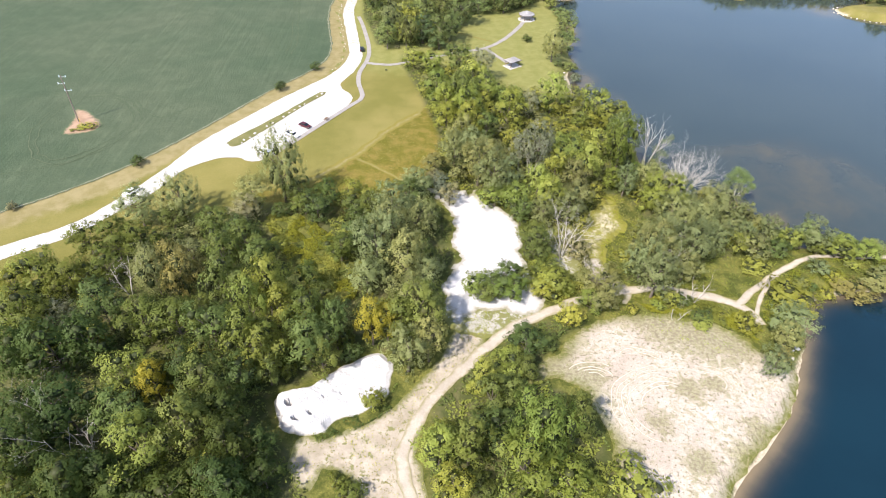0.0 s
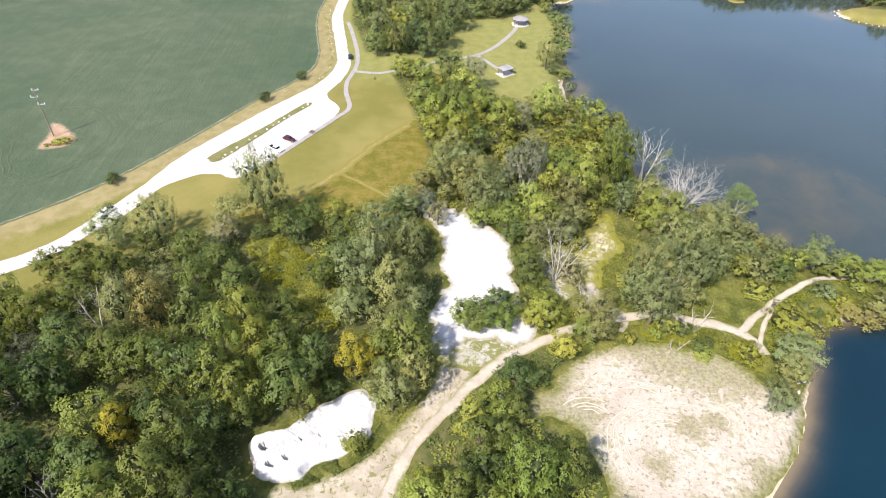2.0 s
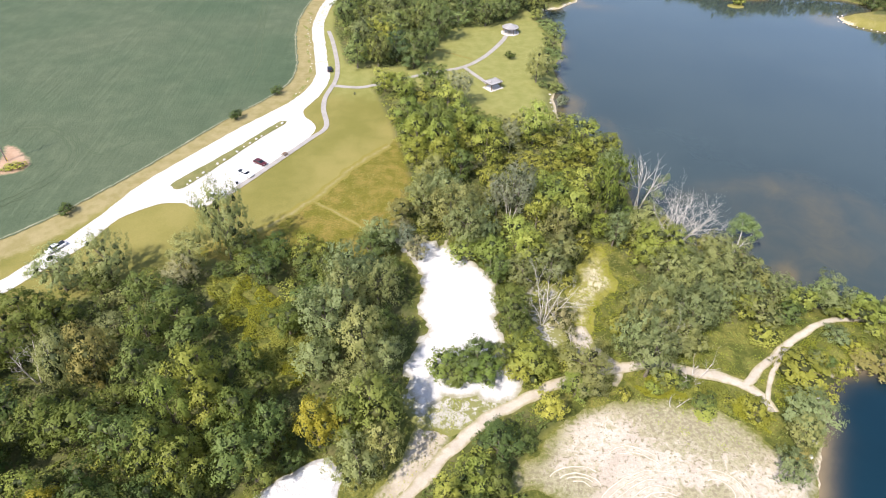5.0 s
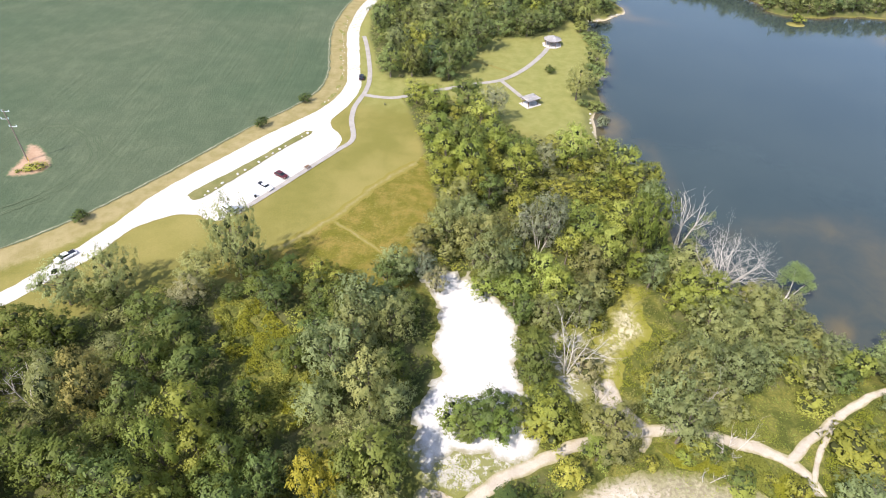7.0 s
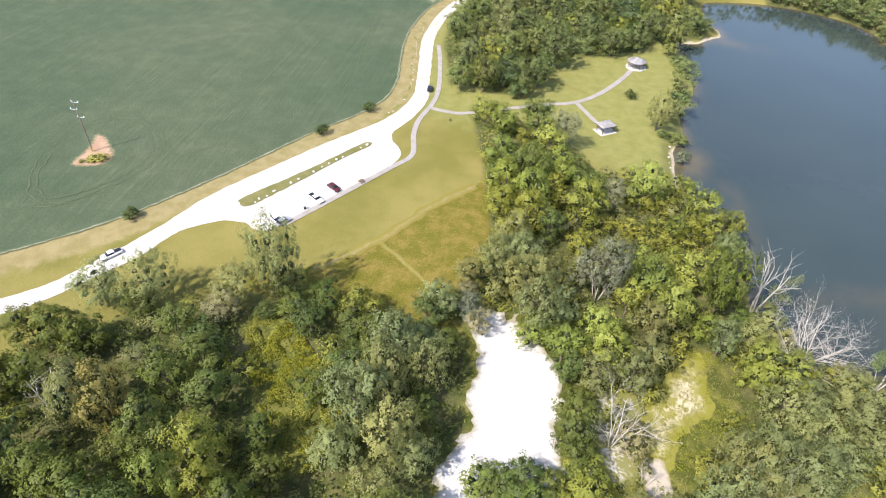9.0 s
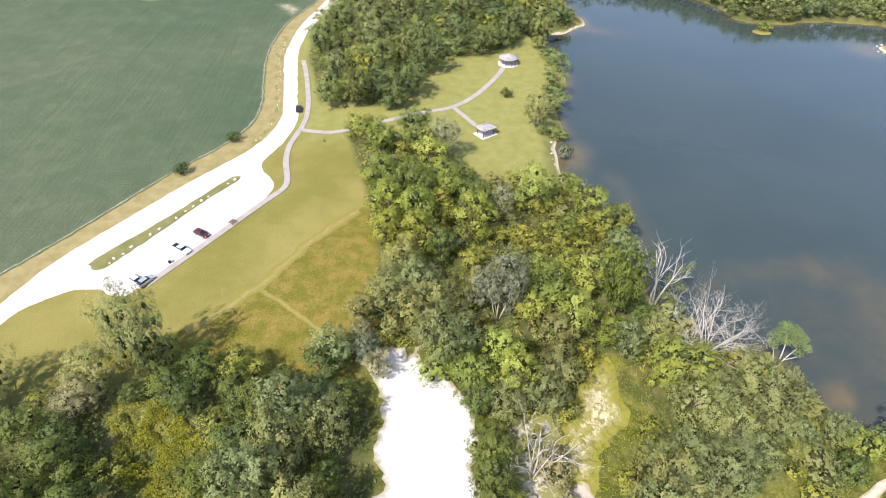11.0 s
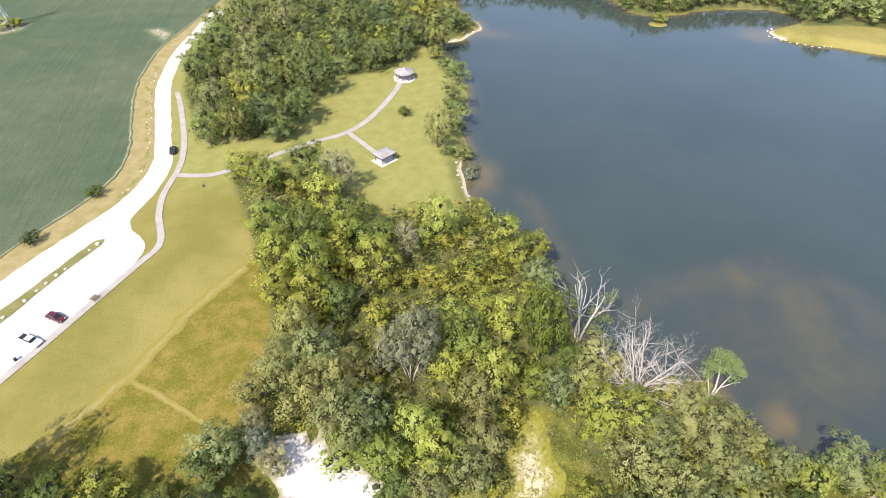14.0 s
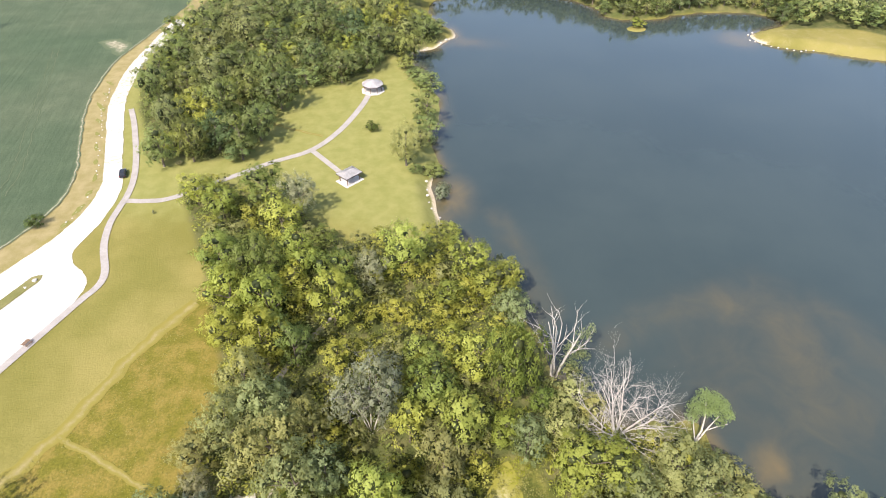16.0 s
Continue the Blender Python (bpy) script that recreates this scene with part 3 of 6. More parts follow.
def area_mesh(name, line, mat, lift, spacing, rim=2.0):
    """A sheet over the land inside a closed line, with the distance from its rim as an attribute."""
    n = len(line)
    lo, hi = line.min(0), line.max(0)
    gx, gy = np.meshgrid(np.arange(lo[0], hi[0], spacing), np.arange(lo[1], hi[1], spacing))
    gx, gy = gx.ravel(), gy.ravel()
    ok = inside(line, gx, gy)
    gx, gy = gx[ok], gy[ok]
    ok = edge_distance(line, gx, gy) > spacing * 0.45
    pts = [Vector(p) for p in line] + [Vector(p) for p in zip(gx[ok], gy[ok])]
    v, _, f, *_ = delaunay_2d_cdt(pts, [], [list(range(n))], 1, 1e-4)
    xy = np.array([tuple(p) for p in v])
    z = ground_z(xy[:, 0], xy[:, 1]) + lift
    me = mesh_of(name, np.column_stack([xy, z]), [q for q in f], mat)
    at = me.attributes.new("edge", "FLOAT", "POINT")
    at.data.foreach_set("value", np.clip(edge_distance(line, xy[:, 0], xy[:, 1]) / rim, 0, 1))
    return me


def strip_mesh(name, line, width, mat, lift, wobble=0.2, across=5):
    """A ribbon along a line, its edges a little uneven."""
    t = np.gradient(line, axis=0)
    t /= np.linalg.norm(t, axis=1)[:, None] + 1e-9
    nrm = np.column_stack([-t[:, 1], t[:, 0]])
    rows, att = [], []
    for j in range(across):
        u = j / (across - 1) * 2 - 1
        w = np.array([width / 2 * (1 + wobble * noise.noise((p[0] * 0.3, p[1] * 0.3, 5.0 * np.sign(u)))) for p in line])
        q = line + nrm * (u * w)[:, None]
        rows.append(np.column_stack([q, ground_z(q[:, 0], q[:, 1]) + lift]))
        att.append(np.full(len(line), 1 - abs(u)))
    v = np.stack(rows, 1).reshape(-1, 3)
    f = [(i * across + j, i * across + j + 1, (i + 1) * across + j + 1, (i + 1) * across + j) for i in range(len(line) - 1) for j in range(across - 1)]
    me = mesh_of(name, v, [q[::-1] for q in f], mat)
    at = me.attributes.new("edge", "FLOAT", "POINT")
    at.data.foreach_set("value", np.stack(att, 1).reshape(-1))
    return me


# ---------------- land ----------------
def spaced(lo, hi, step, far):
    a = list(np.arange(lo, hi + 0.1, step))
    g, s = step, a[-1]
    while s < far:
        g *= 1.35
        s += g
        a.append(s)
    g, s = step, a[0]
    while s > -far:
        g *= 1.35
        s -= g
        a.insert(0, s)
    return np.array(a)


def make_ground():
    xs, ys = spaced(-130, 260, 1.6, 3000), spaced(30, 380, 1.6, 3000)
    X, Y = np.meshgrid(xs, ys)
    x, y = X.ravel(), Y.ravel()
    z = ground_z(x, y)
    nx, ny = len(xs), len(ys)
    i = np.arange(nx * ny).reshape(ny, nx)
    f = np.stack([i[:-1, :-1], i[:-1, 1:], i[1:, 1:], i[1:, :-1]], -1).reshape(-1, 4)
    me = mesh_of("ground", np.column_stack([x, y, z]), f.tolist(), GROUND, True)
    near = (x > -260) & (x < 420) & (y > -60) & (y < 620)

    def soft(poly, w):
        v = np.zeros(x.shape)
        v[near] = np.clip(0.5 + signed(poly, x[near], y[near]) / (2 * w), 0, 1)
        return v
    meadow = soft(smooth_line(MEADOW, True, 3), 0.8)
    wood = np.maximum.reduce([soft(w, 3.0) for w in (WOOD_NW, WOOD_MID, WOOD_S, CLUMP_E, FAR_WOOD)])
    wood = np.where(near, wood, 1.0)
    verge = np.zeros(x.shape)
    edge = smooth_line(FIELD_EDGE, False, 4)
    d = edge_distance(edge, x[near], y[near], False)
    verge[near] = np.clip(1.35 - d / 9.0, 0, 1)
    verge = np.maximum(verge, 0.34 * soft([(194, 306), (204, 288), (232, 268), (262, 262), (258, 292), (232, 304), (214, 308)], 3.0))
    scrub = np.maximum.reduce([soft(THICKET, 2.5), soft(CLEARING, 2.0), soft(SOUTH_OPEN, 3.0), soft(SCRUB_E, 1.5), soft(SCRUB_N, 1.5)])
    shore = np.maximum(np.where(near, signed(SHORE_N, x, y), -99), np.where(near, signed(SHORE_S, x, y), -99))
    bare = np.maximum.reduce([np.exp(-((x - cx) ** 2 + (y - cy) ** 2) / (r * r)) for cx, cy, r in ((52.5, 214, 13), (72, 318, 15), (198.5, 302, 6), (68, 68, 22), (92, 102, 14))])
    sand = np.clip(1.0 + shore / 2.4, 0, 1) * np.clip(bare * 1.6, 0, 1)
    one = np.ones(x.shape)
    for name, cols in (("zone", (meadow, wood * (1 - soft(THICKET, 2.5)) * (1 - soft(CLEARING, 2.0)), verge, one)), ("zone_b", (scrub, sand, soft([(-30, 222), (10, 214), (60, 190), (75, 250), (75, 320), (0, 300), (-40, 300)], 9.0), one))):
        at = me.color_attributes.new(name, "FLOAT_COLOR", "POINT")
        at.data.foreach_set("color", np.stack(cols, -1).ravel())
    tagged(new("ground", me), "mown grass, meadow, scrub and woodland floor, level land", "ground", kind="structure")


def make_water(name, line, mat, label, patches, bars=(), margin=2.5, step=3.0):
    lo, hi = line.min(0) - 8, line.max(0) + 8
    xs, ys = np.arange(lo[0], hi[0] + 3, step), np.arange(lo[1], hi[1] + 3, step)
    X, Y = np.meshgrid(xs, ys)
    x, y = X.ravel(), Y.ravel()
    i = np.arange(len(x)).reshape(len(ys), len(xs))
    f = np.stack([i[:-1, :-1], i[:-1, 1:], i[1:, 1:], i[1:, :-1]], -1).reshape(-1, 4)
    d = signed(line, x, y)
    keep = (d > -6)[f].all(1)
    f = f[keep]
    used = np.unique(f)
    back = np.zeros(len(x), int)
    back[used] = np.arange(len(used))
    me = mesh_of(name, np.column_stack([x, y, np.full(len(x), WATER_Z)])[used], back[f].tolist(), mat, True)
    sh = np.exp(-np.clip(d, 0, 99) / margin) * 0.8
    for cx, cy, rx, ry, turn, amount in patches:
        u, v = x - cx, y - cy
        c, s = math.cos(radians(turn)), math.sin(radians(turn))
        sh = np.maximum(sh, amount * np.exp(-(((u * c + v * s) / rx) ** 2 + ((v * c - u * s) / ry) ** 2)))
    for pts, w, amount in bars:
        sh = np.maximum(sh, amount * np.exp(-(edge_distance(smooth_line(pts, False, 2.0), x, y, False) / w) ** 2))
    at = me.attributes.new("shallow", "FLOAT", "POINT")
    at.data.foreach_set("value", sh[used])
    return tagged(new(name, me), label, "lake", kind="structure")


make_ground()
make_water("water_north", SHORE_N, LAKE_N, "calm grey-blue lake with brown shallows", [
    (94.4, 132.5, 3.2, 4.5, 0, 0.85), (84, 318, 16, 6, -20, 0.55), (57.5, 218, 6, 10, 0, 0.75), (66, 146, 6, 6, 0, 0.3), (192, 303, 10, 10, 0, 0.65), (106, 148, 30, 28, 0, 0.30), (116, 140, 10, 10, 0, 0.36), (93, 146, 8, 7, 0, 0.34)],
    [([(78, 162), (83.9, 165), (90, 168), (103, 169.5), (113, 166.5)], 5.5, 0.34), ([(108, 168.5), (115.5, 164), (115, 154), (109, 143), (101, 134), (94, 128)], 9.5, 0.40), ([(67, 208), (68.5, 194), (69.4, 184), (70, 173)], 4.0, 0.34), ([(117, 172), (128, 158), (130, 138)], 8.0, 0.30)])
make_water("water_south", SHORE_S, LAKE_S, "deep blue quarry lake with a pale sandy edge", [(72, 71.5, 6.0, 2.4, 48, 0.45), (64, 64, 6.5, 2.4, 45, 0.45)], (), 2.3, 1.5)


def sheet(name, me, label, category):
    return tagged(new(name, me), label, category, kind="structure")


field_line = np.vstack([smooth_line(FIELD_EDGE, False, 2.0), [(-200, 700), (-900, 900), (-1400, 400), (-900, -300)]])
field_line = ragged(field_line, 0.5)
sheet("crop_field", area_mesh("crop_field", field_line, CROP, 0.10, 14.0), "wide field of low green crop with faint rows", "field")
road_line = ragged(smooth_line(ROAD, True, 1.5), 0.3)
sheet("road", area_mesh("road", road_line, GRAVEL, 0.08, 3.0, 1.2), "sunlit white gravel road with a parking lot", "road")
spill_rng = random.Random(12)
for k, (cx, cy, ln) in enumerate(((-35.6, 218.5, 3.0), (-34.0, 224, 5.0), (-33.2, 231, 3.2), (-33.4, 238, 4.2), (-35.0, 246, 3.0), (-36.6, 254, 4.4), (-38.2, 262, 2.6), (-39.6, 270, 3.2), (-40.8, 279, 7.0), (-41.4, 288, 2.6), (-41.6, 296, 3.6))):
    nm = "gravel_spill_%s" % "abcdefghijk"[k]
    w = spill_rng.uniform(0.9, 1.5)
    turn = math.atan2(-0.12 * (cy - 236), 10.0) if cy > 236 else 0.35
    pts = [(cx + math.tan(turn) * u * ln / 2 + dx, cy + u * ln / 2) for u, dx in ((-1, 0), (-0.3, w * 0.6), (0.4, w * 0.45), (1, 0), (0.4, -w * 0.5), (-0.4, -w * 0.4))]
    sheet(nm, area_mesh(nm, ragged(smooth_line(pts, True, 0.5), 0.35, 0.8), RUBBLY, 0.07, 0.7, 0.9), "spilled pale gravel beside the road", "gravel")
edge_line = ragged(smooth_line(FIELD_EDGE[2:20], False, 0.9), 0.35, 0.5)
sheet("field_margin", strip_mesh("field_margin", edge_line, 1.0, FIELD_DIRT, 0.14, 0.8), "thin bare strip between crop and verge", "soil")
sheet("island", area_mesh("island", ragged(smooth_line(LOT_ISLAND, True, 0.8), 0.25), ISLAND, 0.16, 1.5, 1.0), "narrow rough grass island in the parking lot", "grass island")
sheet("footpath", strip_mesh("footpath", smooth_line(FOOTPATH, False, 0.8), 1.6, PATHWAY, 0.13, 0.03), "narrow pale concrete footpath beside the road", "path")
sheet("lawn_path", strip_mesh("lawn_path", smooth_line(LAWN_PATH, False, 0.8), 1.8, PATHWAY, 0.10, 0.03), "curving pale concrete footpath across the lawn", "path")
sheet("path_spur", strip_mesh("path_spur", smooth_line(PATH_SPUR, False, 0.8), 1.6, PATHWAY, 0.12, 0.03), "short straight concrete footpath to the shelter", "path")
pit = area_mesh("sand_pit", ragged(smooth_line(SAND_PIT, True, 1.0), 0.8), SANDPIT, 0.22, 1.2, 6.0)
pit_xy = np.array([v.co[:2] for v in pit.vertices])
drift = np.zeros(len(pit_xy))
for cx, cy, rad in ((52, 92.5, 6.5), (59, 90, 7), (64.5, 87, 5), (48, 94, 4), (33.5, 79, 4), (52, 76, 3), (57, 77, 2.4), (44, 68, 2.6), (49, 60, 3), (34.5, 62, 4), (26, 80, 5), (62, 66.5, 3), (58, 61, 3), (29, 86, 4)):
    drift = np.maximum(drift, np.exp(-((pit_xy[:, 0] - cx) ** 2 + (pit_xy[:, 1] - cy) ** 2) / rad ** 2))
pit.attributes.new("weed", "FLOAT", "POINT").data.foreach_set("value", drift)
sheet("sand_pit", pit, "bare sandy quarry floor with wheel marks and weeds", "sand")
sheet("dry_soil", area_mesh("dry_soil", ragged(smooth_line(SOIL_PATCH, True, 1.0), 0.7), SOIL, 0.06, 1.5, 2.0), "dry pale soil with sparse weeds", "soil")
sheet("quarry_floor", area_mesh("quarry_floor", ragged(smooth_line(WHITE_FLOOR, True, 0.8), 1.3, 0.6), CHALK, 0.10, 1.2, 2.2), "bare white limestone clearing in the wood", "clearing")
for nm, ln, w in (("trail_main", TRAIL_MAIN, 2.4), ("trail_east", TRAIL_EAST, 1.6), ("trail_link", TRAIL_LINK, 1.0)):
    sheet(nm, strip_mesh(nm, smooth_line(ln, False, 0.8), w, TRAIL, 0.14 if nm == "trail_main" else 0.16, 0.45, 7), "pale trodden dirt trail", "trail")
sheet("pale_slope", area_mesh("pale_slope", ragged(smooth_line(PALE_SLOPE, True, 0.8), 0.6), TRAIL, 0.12, 1.0, 1.2), "bare pale sandy slope above the trail", "sand")
sheet("stony_apron", area_mesh("stony_apron", ragged(smooth_line([(3, 97), (7, 91), (13, 88.5), (20, 92), (25, 95), (27, 98.5), (21, 100), (12, 98.5), (7, 99.5)], True, 0.8), 0.8), RUBBLY, 0.085, 1.2, 2.0), "grey stony ground with thin weeds", "rubble")
sheet("rubble_patch", area_mesh("rubble_patch", ragged(smooth_line(RUBBLE, True, 0.8), 0.8), RUBBLY, 0.08, 1.2, 2.0), "pale rubble with weeds round a bare tree", "rubble")
sheet("clearing", area_mesh("clearing", ragged(smooth_line([(44.5, 133.6), (48.8, 139.5), (51.5, 139.5), (51.5, 133), (52, 128), (49.5, 123.8), (46.2, 120.2), (44.2, 116.5), (43.4, 112.8), (39.2, 113.5), (38.6, 122.3), (42, 127.7)], True, 1.0), 1.6), CLEARED, 0.07, 1.0, 3.0), "sandy clearing with thin yellow weeds", "clearing")
sheet("wood_trail", strip_mesh("wood_trail", smooth_line([(14, 163), (19.6, 171.2), (23.3, 175.6), (26, 182), (25, 190), (28, 199)], False, 0.8), 1.4, TRAIL, 0.1, 0.4), "narrow dirt trail through the wood", "trail")
for nm, ln, w in (("worn_line_a", [(-33, 146), (-29.1, 149.2), (-21.6, 158.4), (-19.2, 161.4), (-14.8, 169.8), (-10.3, 176.4), (-2.3, 186.3)], 2.6), ("worn_line_b", [(-21.6, 158.4), (-15.2, 153.6), (-5.5, 146)], 1.1), ("worn_line_c", [(8, 262), (16, 256), (26, 249.5)], 1.0)):
    sheet(nm, strip_mesh(nm, ragged(smooth_line(ln, False, 0.8), 0.5), w, WORN, 0.05, 0.6), "worn pale track in the grass", "track")
CLAY_PATCH = [(-114.5, 184.5), (-111, 185), (-106, 180.5), (-101.8, 175.5), (-102, 171), (-107.5, 168.5), (-111.5, 169), (-112, 177)]
sheet("clay_patch", area_mesh("clay_patch", ragged(smooth_line(CLAY_PATCH, True, 1), 0.35), CLAY, 0.14, 1.5, 2.0), "bare reddish clay round the power pole", "soil")
RING = [(-113, 155), (-105, 152.5), (-96, 160.8), (-90.5, 172.6), (-92.8, 183.6), (-103, 194.5), (-113.5, 196), (-120, 189), (-121.5, 174), (-119, 164.5)]
for nm, off in (("wheel_track_a", 0.0), ("wheel_track_b", 2.2)):
    c = np.array(RING)
    c = c + (c.mean(0) - c) / np.linalg.norm(c - c.mean(0), axis=1)[:, None] * off
    sheet(nm, strip_mesh(nm, ragged(smooth_line([*c, c[0]], False, 1.0), 0.6), 0.6, TRACK, 0.16, 0.6), "wheel track pressed into the crop", "track")
for nm, ln in (("wheel_track_c", [(-140, 142), (-118, 147), (-105, 151.5), (-95, 160)]), ("wheel_track_d", [(-53.6, 233), (-52.9, 244.4), (-55.9, 262.9), (-60, 291), (-66, 330)]),
               ("wheel_track_e", [(-55.8, 233), (-55.1, 244.4), (-58.1, 262.9), (-62.2, 291), (-68, 330)]), ("wheel_track_f", [(-98, 193), (-91, 184), (-84.3, 180.1), (-78, 188)])):
    sheet(nm, strip_mesh(nm, ragged(smooth_line(ln, False, 1.0), 0.6), 0.6, TRACK, 0.15, 0.6), "wheel track pressed into the crop", "track")

arc_rng = random.Random(4)
ARCS = [(33.9, 77.6, r, 20, 190) for r in (2.2, 3.0, 3.7, 4.3, 5.0)] + [(47.4, 71.5, r, 60, 330) for r in (5.2, 6.2, 7.4, 8.6, 9.4, 10.4)] + [(57.0, 77.4, r, -70, 200) for r in (2.4, 3.4, 4.3, 5.2)] + [(44, 80, r, 10, 120) for r in (5.0, 6.2)]
for k, (cx, cy, r, lo_a, hi_a) in enumerate(ARCS):
    a0 = arc_rng.uniform(lo_a, lo_a + 40)
    a1 = min(hi_a, a0 + arc_rng.uniform(70, 170))
    ln = np.array([(cx + r * 1.1 * math.cos(radians(a)), cy + r * 0.95 * math.sin(radians(a))) for a in np.linspace(a0, a1, 44)])
    if inside(SAND_PIT, ln[:, 0], ln[:, 1]).all():
        nm = "pit_track_%s" % "abcdefghijklmnopqr"[k]
        sheet(nm, strip_mesh(nm, ragged(ln, 0.35, 0.25), 0.30, PIT_TRACK, 0.25, 0.9, 5), "curved wheel track on the sandy floor", "track")
for nm, ln in (("bare_patch_a", [(-53.1, 332.9), (-47.6, 335.5), (-40.5, 328.4), (-42.5, 319.4), (-45.3, 321), (-49.9, 327)]), ("bare_patch_b", [(-116, 338), (-108, 348), (-98, 346), (-99, 337), (-108, 333)])):
    sheet(nm, area_mesh(nm, ragged(smooth_line(ln, True, 1.5), 1.0), FIELD_DIRT, 0.16, 2.0, 3.0), "bare pale patch in the crop", "soil")

# ---------------- trees ----------------
def sphere_dirs(rng, n, low=-0.35):
    d = rng.normal(size=(n * 3, 3))
    d /= np.linalg.norm(d, axis=1)[:, None]
    return d[d[:, 2] > low][:n]


ICO = bmesh.new()
bmesh.ops.create_icosphere(ICO, subdivisions=1, radius=1.0)
ICO_V = np.array([v.co[:] for v in ICO.verts])
ICO_F = np.array([[v.index for v in f.verts] for f in ICO.faces])
ICO.free()


def sprays(rng, pos, nrm, size, loose=0.55):
    """Small folded leaf sprays at pos, facing roughly nrm: vertices and faces."""
    n = len(pos)
    nrm = nrm + rng.normal(size=(n, 3)) * loose
    nrm /= np.linalg.norm(nrm, axis=1)[:, None]
    a = np.cross(nrm, rng.normal(size=(n, 3)))
    a /= np.linalg.norm(a, axis=1)[:, None]
    b = np.cross(nrm, a)
    s = (size * rng.uniform(0.6, 1.45, n))[:, None]
    w = s * rng.uniform(0.32, 0.62, n)[:, None]
    v = np.stack([pos - a * s, pos + b * w - nrm * s * 0.18, pos + a * s, pos - b * w - nrm * s * 0.18], 1).reshape(-1, 3)
    k = np.arange(n)[:, None] * 4
    f = np.concatenate([k + [0, 2, 1], k + [0, 3, 2]])
    return v, f


def crown_parts(seed, R=4.0, H=11.0, low=0.02, lobes=9, clusters=95, leaves=26, size=0.24, core=0.46, feather=0.0, plume=0.15):
    """A crown of boughs: an inner mass, and leaf sprays gathered in clusters over the lobes. Vertices and triangles."""
    rng = np.random.default_rng(seed)
    cz0, cz1 = H * low, H
    c, r = [(rng.normal() * 0.25, rng.normal() * 0.25, cz1 - R * 0.55)], [R * 0.52]
    for i in range(lobes - 1):
        a = i * 2.4 + rng.uniform(-0.5, 0.5)
        u = (i + 0.5) / (lobes - 1)
        zc = cz0 + R * 0.35 + (cz1 - cz0 - R * 0.9) * (1 - u) ** 0.8 * rng.uniform(0.8, 1.1)
        out = R * rng.uniform(0.38, 0.72) * (0.75 + 0.4 * math.sin(math.pi * min(1, 0.25 + 0.75 * u)))
        c.append((math.cos(a) * out, math.sin(a) * out, zc))
        r.append(R * rng.uniform(0.28, 0.50))
    c, r = np.array(c), np.array(r)
    V, Fc, off = [], [], 0
    ncore = len(ICO_F) * len(c)
    for ci, ri in zip(c, r):
        wob = 1 + 0.14 * rng.normal(size=(len(ICO_V), 1))
        V.append(ci + ICO_V * wob * ri * core * (1, 1, 0.85))
        Fc.append(ICO_F + off)
        off += len(ICO_V)
    # plumes: small rounded boughs that stand out of the lobes
    pick = rng.choice(len(c), clusters * 4, p=r ** 2 / (r ** 2).sum())
    d = sphere_dirs(rng, clusters * 4 + 120, -0.4)[:clusters * 4]
    pick = pick[:len(d)]
    pos = c[pick] + d * (r[pick] * rng.uniform(0.74, 1.0 + feather * 0.6, len(d)))[:, None] * (1, 1, 0.95)
    keep = np.ones(len(pos), bool)
    for ci, ri in zip(c, r):
        keep &= np.linalg.norm((pos - ci) / (1, 1, 0.95), axis=1) > ri * 0.70
    pos, d = pos[keep][:clusters], d[keep][:clusters]
    n = len(pos)
    pr = R * plume * rng.uniform(0.65, 1.35, n)
    axis = d * 0.7 + rng.normal(size=(n, 3)) * 0.25 + (0, 0, 0.8)
    axis /= np.linalg.norm(axis, axis=1)[:, None]
    own = np.repeat(np.arange(n), leaves)
    g = rng.normal(size=(n * leaves, 3))
    g /= np.linalg.norm(g, axis=1)[:, None]
    al = (g * axis[own]).sum(1)
    g = np.where((al < -0.25)[:, None], g - 2 * al[:, None] * axis[own], g)
    al = (g * axis[own]).sum(1)
    rad = pr[own] * rng.uniform(0.45, 1.15, n * leaves)
    p = pos[own] + (g + axis[own] * (al * (0.35 + 2.2 * feather))[:, None]) * rad[:, None]
    m = len(p) // 4
    pk = rng.choice(len(c), m, p=r ** 2 / (r ** 2).sum())
    du = sphere_dirs(rng, m + 200, -0.5)[:m]
    pu = c[pk] + du * (r[pk] * rng.uniform(0.74, 0.96, m))[:, None] * (1, 1, 0.92)
    ok = np.ones(m, bool)
    for ci, ri in zip(c, r):
        ok &= np.linalg.norm((pu - ci) / (1, 1, 0.9), axis=1) > ri * 0.72
    p = np.concatenate([p, pu[ok]])
    heart = np.array((0, 0, (cz0 + cz1) * 0.42))
    whole = (p - heart) / np.linalg.norm(p - heart, axis=1)[:, None]
    d2 = np.concatenate([g * 0.34 + d[own] * 0.50, du[ok] * 0.8])
    face = np.concatenate([g * 0.25 + d[own] * 0.75, du[ok]]) + whole * 0.35
    face /= np.linalg.norm(face, axis=1)[:, None]
    v, f = sprays(rng, p, d2 + whole * 0.45, size, 0.36)
    q = v.reshape(-1, 4, 3)
    flat = np.cross(q[:, 2] - q[:, 0], q[:, 1] - q[:, 3])
    flat /= np.linalg.norm(flat, axis=1)[:, None]
    N = np.concatenate([np.tile(ICO_V, (len(c), 1)), np.repeat(face * 0.75 + flat * 0.25, 4, axis=0)])
    N /= np.linalg.norm(N, axis=1)[:, None]
    V.append(v)
    Fc.append(f + off)
    bough = np.concatenate([np.zeros(ncore // len(ICO_F) * len(ICO_V)), np.repeat(np.concatenate([rng.uniform(0.2, 1.0, n)[own], rng.uniform(0.1, 0.7, int(ok.sum()))]), 4)])
